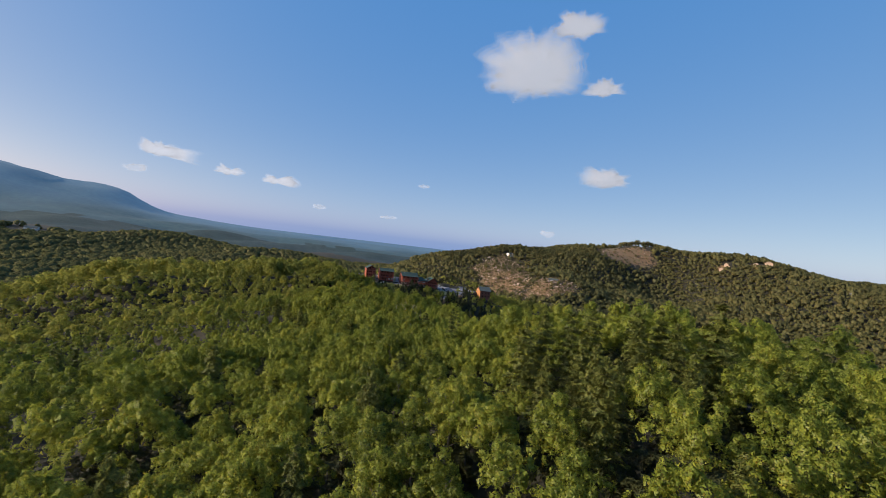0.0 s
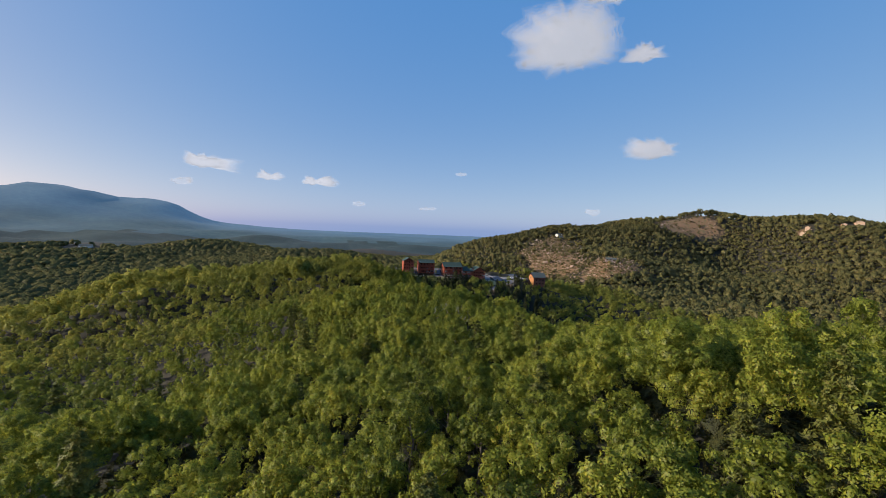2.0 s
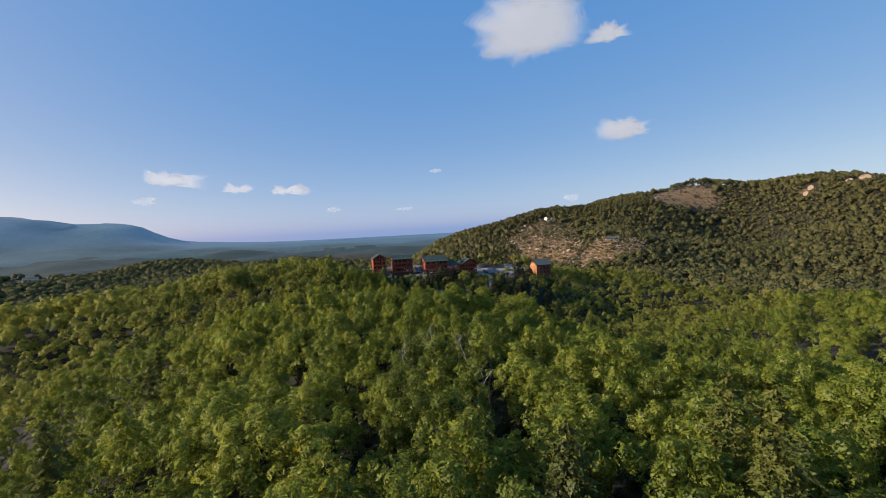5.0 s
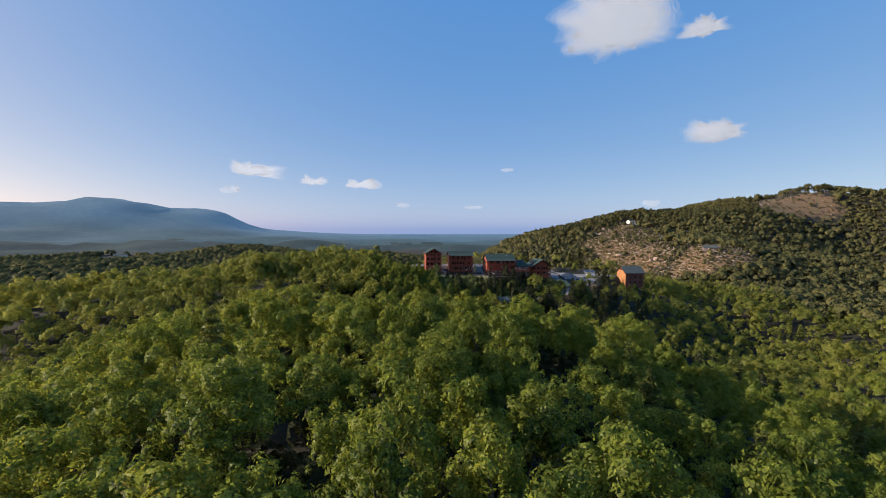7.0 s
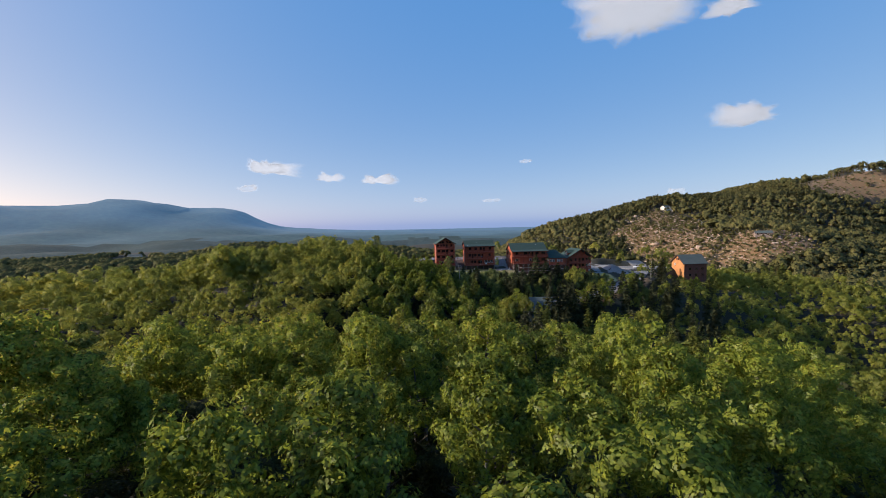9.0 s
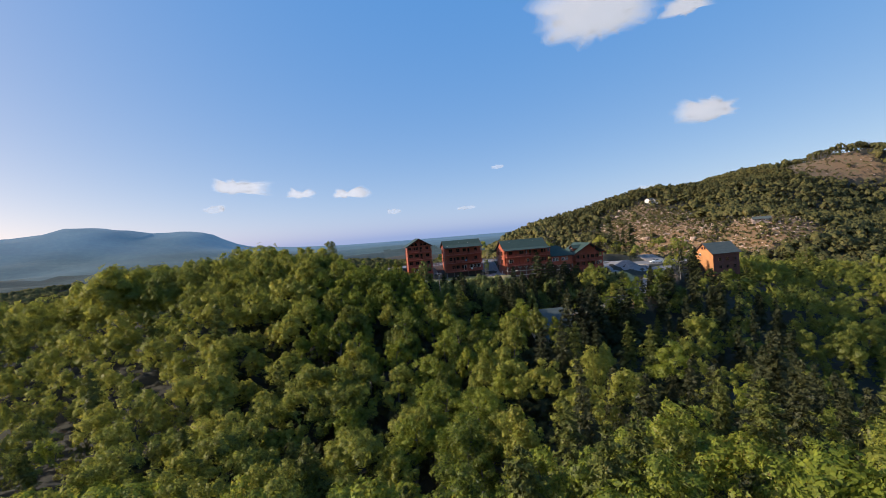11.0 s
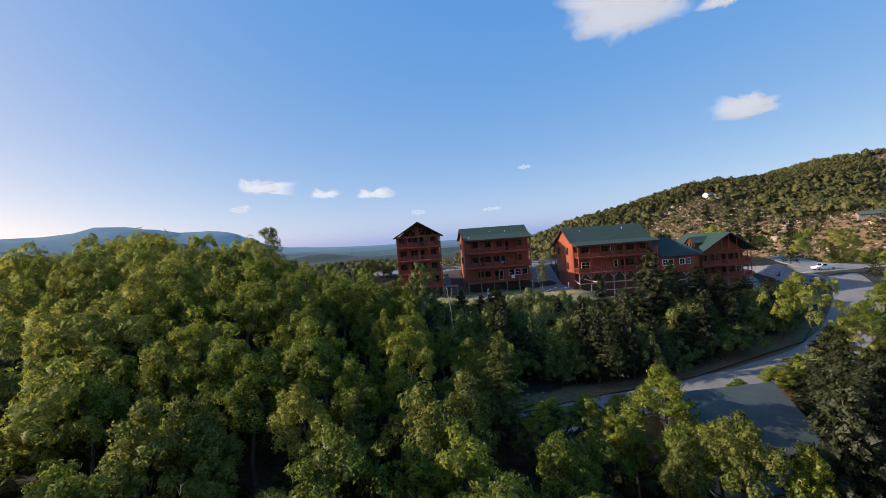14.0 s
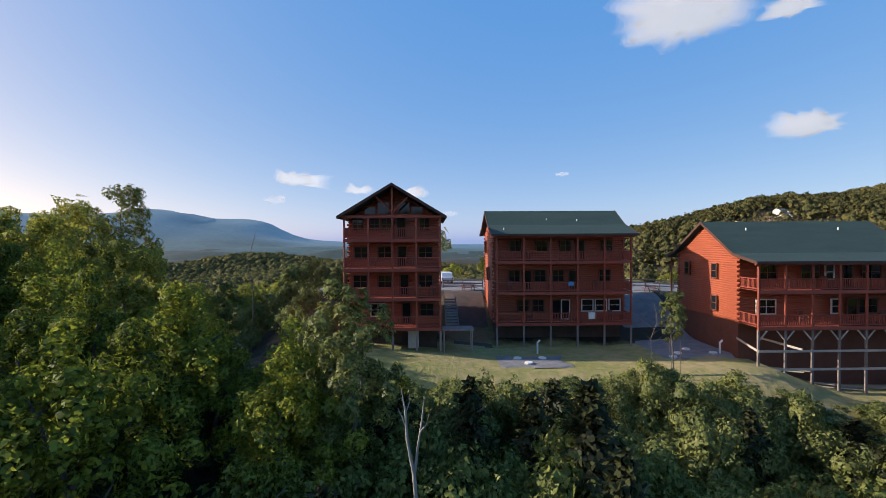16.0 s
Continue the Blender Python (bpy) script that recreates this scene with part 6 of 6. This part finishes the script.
ribbon("hill_track", [(491, 888, height(491, 888)), (480, 866, height(480, 866)), (470, 846, height(470, 846)), (464, 824, height(464, 824)), (462, 802, height(462, 802))], 2.6, 0.5, GRAVEL, "pale gravel track on the cleared hillside")
hill_house(-712, 1712, 34, 16, 5, STUCCO, GREY_SHINGLE, "pale flat-roofed sheds in the far valley", 10)


def rubble(name, x0, x1, y0, y1, step, share, size, seed, material, label, keep):
    """Angular rocks and cut timber strewn over a cleared slope, as one mesh."""
    rng = np.random.default_rng(seed)
    a, b = np.meshgrid(np.arange(x0, x1, step), np.arange(y0, y1, step))
    a, b = (a + rng.uniform(-0.5, 0.5, a.shape) * step).ravel(), (b + rng.uniform(-0.5, 0.5, b.shape) * step).ravel()
    ok = (rng.random(len(a)) < share) & keep(a, b)
    a, b = a[ok], b[ok]
    c = land(a, b)
    cube = np.array([(-1, -1, -1), (1, -1, -1), (1, 1, -1), (-1, 1, -1), (-0.7, -0.6, 1), (0.6, -0.7, 0.8), (0.7, 0.6, 1), (-0.6, 0.7, 0.9)]) * 0.5
    quad = np.array([(0, 3, 2, 1), (4, 5, 6, 7), (0, 1, 5, 4), (1, 2, 6, 5), (2, 3, 7, 6), (3, 0, 4, 7)])
    n = len(a)
    s = rng.lognormal(0, 0.45, (n, 1, 1)) * size * np.stack([rng.uniform(0.6, 1.8, n), rng.uniform(0.6, 1.4, n), rng.uniform(0.3, 0.9, n)], 1)[:, None, :]
    v = (cube[None] + rng.normal(0, 0.09, (n, 8, 3))) * s
    t = rng.uniform(0, 6.28, n)
    co, si = np.cos(t)[:, None], np.sin(t)[:, None]
    v = np.stack([v[..., 0] * co - v[..., 1] * si, v[..., 0] * si + v[..., 1] * co, v[..., 2]], -1) + np.stack([a, b, c], -1)[:, None, :]
    f = quad[None] + (np.arange(n) * 8)[:, None, None]
    return tagged(new(name, mesh_of(name, v.reshape(-1, 3), f.reshape(-1, 4), [material])), label, "rocks", kind="stuff")


rubble("rocks", 330, 510, 650, 960, 3.6, 0.55, 1.35, 31, ROCK, "pale broken rock and felled timber on the cleared slope", lambda a, b: cleared(a, b) > 0.4)
rubble("rocks", 680, 880, 885, 965, 6, 0.3, 1.3, 32, ROCK, "brown rubble on the bare hilltop", lambda a, b: cleared(a, b) > 0.5)
rubble("rocks", 96, 172, 441, 450, 1.6, 0.3, 0.35, 33, ROCK, "small stones strewn along the lane's verge", lambda a, b: (along(ROAD, a, b)[0] > 3.9) & (along(ROAD, a, b)[0] < 9))

# thin trees on the bare hilltop's skyline
hv, hf = limbs(77, 9.0, 1.8, 7, 0.28, 0.5, 0.4, 5)
rng = np.random.default_rng(41)
hx2, hy2 = np.concatenate([rng.uniform(770, 900, 60), [747]]), np.concatenate([rng.uniform(962, 985, 60), [962]])
spread_trees("bare_trees", [(hv, hf, 0)], hx2, hy2, rng, [BARK], "thin half-bare trees along the hilltop skyline", rng.uniform(0.6, 1.3, 61))


# ---- clouds ----
def cloud_material(name, share, bright):
    m, n, l = nodes_of(name)
    n.remove(n["Principled BSDF"])
    d, tr, gap, glow = n.new("ShaderNodeBsdfDiffuse"), n.new("ShaderNodeBsdfTranslucent"), n.new("ShaderNodeBsdfTransparent"), n.new("ShaderNodeEmission")
    for s in (d, tr):
        s.inputs["Color"].default_value = (0.13, 0.13, 0.135, 1)
    # sunlight scattered inside the cloud, painted as an even glow
    glow.inputs["Color"].default_value, glow.inputs["Strength"].default_value = (0.93, 0.95, 1.0, 1), bright
    body, lit, mx = n.new("ShaderNodeMixShader"), n.new("ShaderNodeAddShader"), n.new("ShaderNodeMixShader")
    body.inputs[0].default_value, mx.inputs[0].default_value = 0.5, share
    l.new(d.outputs[0], body.inputs[1]), l.new(tr.outputs[0], body.inputs[2])
    l.new(body.outputs[0], lit.inputs[0]), l.new(glow.outputs[0], lit.inputs[1])
    l.new(gap.outputs[0], mx.inputs[1]), l.new(lit.outputs[0], mx.inputs[2])
    l.new(mx.outputs[0], n["Material Output"].inputs["Surface"])
    return m


VEILS = (0.62, 0.40, 0.34, 0.28, 0.22, 0.16, 0.10, 0.06)
CLOUD = [cloud_material("cloud_veil", w, 0.47) for w in VEILS]
LOW_CLOUD = [cloud_material("hazy_cloud_veil", w, 0.57) for w in VEILS]  # stronger glow paints in the bright haze near the horizon


def cloud(at, wide, high, seed, label, puffs=9, faint=0, grain=64):
    """Billows round one heart: a dense core inside thinner and thinner veils."""
    rng = np.random.default_rng(seed)
    deep = wide * 0.5
    pc = np.stack([rng.uniform(-0.36, 0.36, puffs) * wide, rng.uniform(-0.3, 0.3, puffs) * deep, rng.uniform(-0.12, 0.26, puffs) * high], 1)
    pr = rng.uniform(0.26, 0.46, puffs) * high
    pr = np.maximum(pr, np.linalg.norm(pc, axis=1) * 0.42)
    pc[0], pr[0] = (0, 0, 0), high * 0.42
    u, w = np.meshgrid(np.linspace(0, 2 * np.pi, grain + 1)[:-1], np.linspace(0.02, np.pi - 0.02, grain // 2))
    d = np.stack([np.sin(w) * np.cos(u), np.sin(w) * np.sin(u), np.cos(w)], -1)
    b = np.einsum("ijk,pk->ijp", d, pc)
    disc = b * b - (pc ** 2).sum(1) + pr ** 2
    r = np.where(disc > 0, b + np.sqrt(np.maximum(disc, 0)), 0)
    r = np.log(np.exp(r * 9 / high).sum(-1)) * high / 9
    for _ in range(2):
        r = (2 * r + np.roll(r, 1, 1) + np.roll(r, -1, 1)) / 4
    bump = np.array([[noise.fractal(Vector(q) * 3.0 + Vector((seed, 0, 0)), 0.9, 2.1, 4) for q in row] for row in d])
    c = thing("cloud", at, label, "cloud", "fair-weather clouds", kind="structure")
    turn = math.atan2(at[1] - 215, at[0] - 45) - math.pi / 2
    ii = np.arange(grain // 2 * grain).reshape(grain // 2, grain)
    f = np.stack([ii[:-1], np.roll(ii, -1, 1)[:-1], np.roll(ii, -1, 1)[1:], ii[1:]], -1).reshape(-1, 4)
    away = Vector(at) - Vector((45, 215, 25))
    away = np.array([0, math.hypot(away.x, away.y), away.z]) / away.length
    near_side = d.reshape(-1, 3)[f].mean(1) @ away < 0.12
    for k in range(8):
        if faint and k < 4:
            continue
        p = d * (r * (0.60 + 0.066 * k) * (1 + (0.20 + 0.02 * k) * bump + 0.05 * np.roll(bump, 5 * k, 1)))[..., None]
        p[..., 2] = np.where(p[..., 2] < 0, p[..., 2] * 0.62, p[..., 2])
        # the core is closed; the thin veils lie over it
        ob = new("veil" if k else "core", mesh_of("billow", p.reshape(-1, 3), f[near_side] if k else f, [(LOW_CLOUD if at[2] < 600 else CLOUD)[k]], True))
        ob.parent = c
        ob.rotation_euler = (0, 0, turn)
    return c


cloud((1900, 3660, 1575), 700, 480, 2, "large white cumulus cloud in blue sky", 11)
cloud((2110, 3400, 1930), 520, 200, 3, "white cloud wisp above the large cloud", 8)
cloud((2400, 3390, 1475), 330, 150, 4, "small white cloud beside the large cloud", 6)
cloud((2660, 3520, 765), 470, 200, 5, "small white cumulus over the hill", 8)
cloud((-1040, 4345, 512), 640, 150, 6, "long low white cloud over the mountain", 9)
cloud((-535, 4444, 432), 300, 85, 7, "small low white cloud in a row", 6)
cloud((-160, 4477, 414), 430, 85, 8, "small low white cloud at the end of a row", 7)
cloud((-1204, 4298, 341), 260, 70, 9, "faint low cloud above the mountain's shoulder", 6, 2, 32)
cloud((263, 4489, 237), 160, 60, 10, "faint little cloud near the horizon", 5, 2, 32)
cloud((886, 4413, 223), 200, 45, 12, "faint flat cloud near the horizon", 5, 2, 32)
cloud((1184, 4314, 554), 150, 50, 13, "faint wisp of cloud in blue sky", 5, 3, 32)
cloud((2309, 3855, 235), 160, 70, 15, "faint little cloud behind the hill", 5, 2, 32)
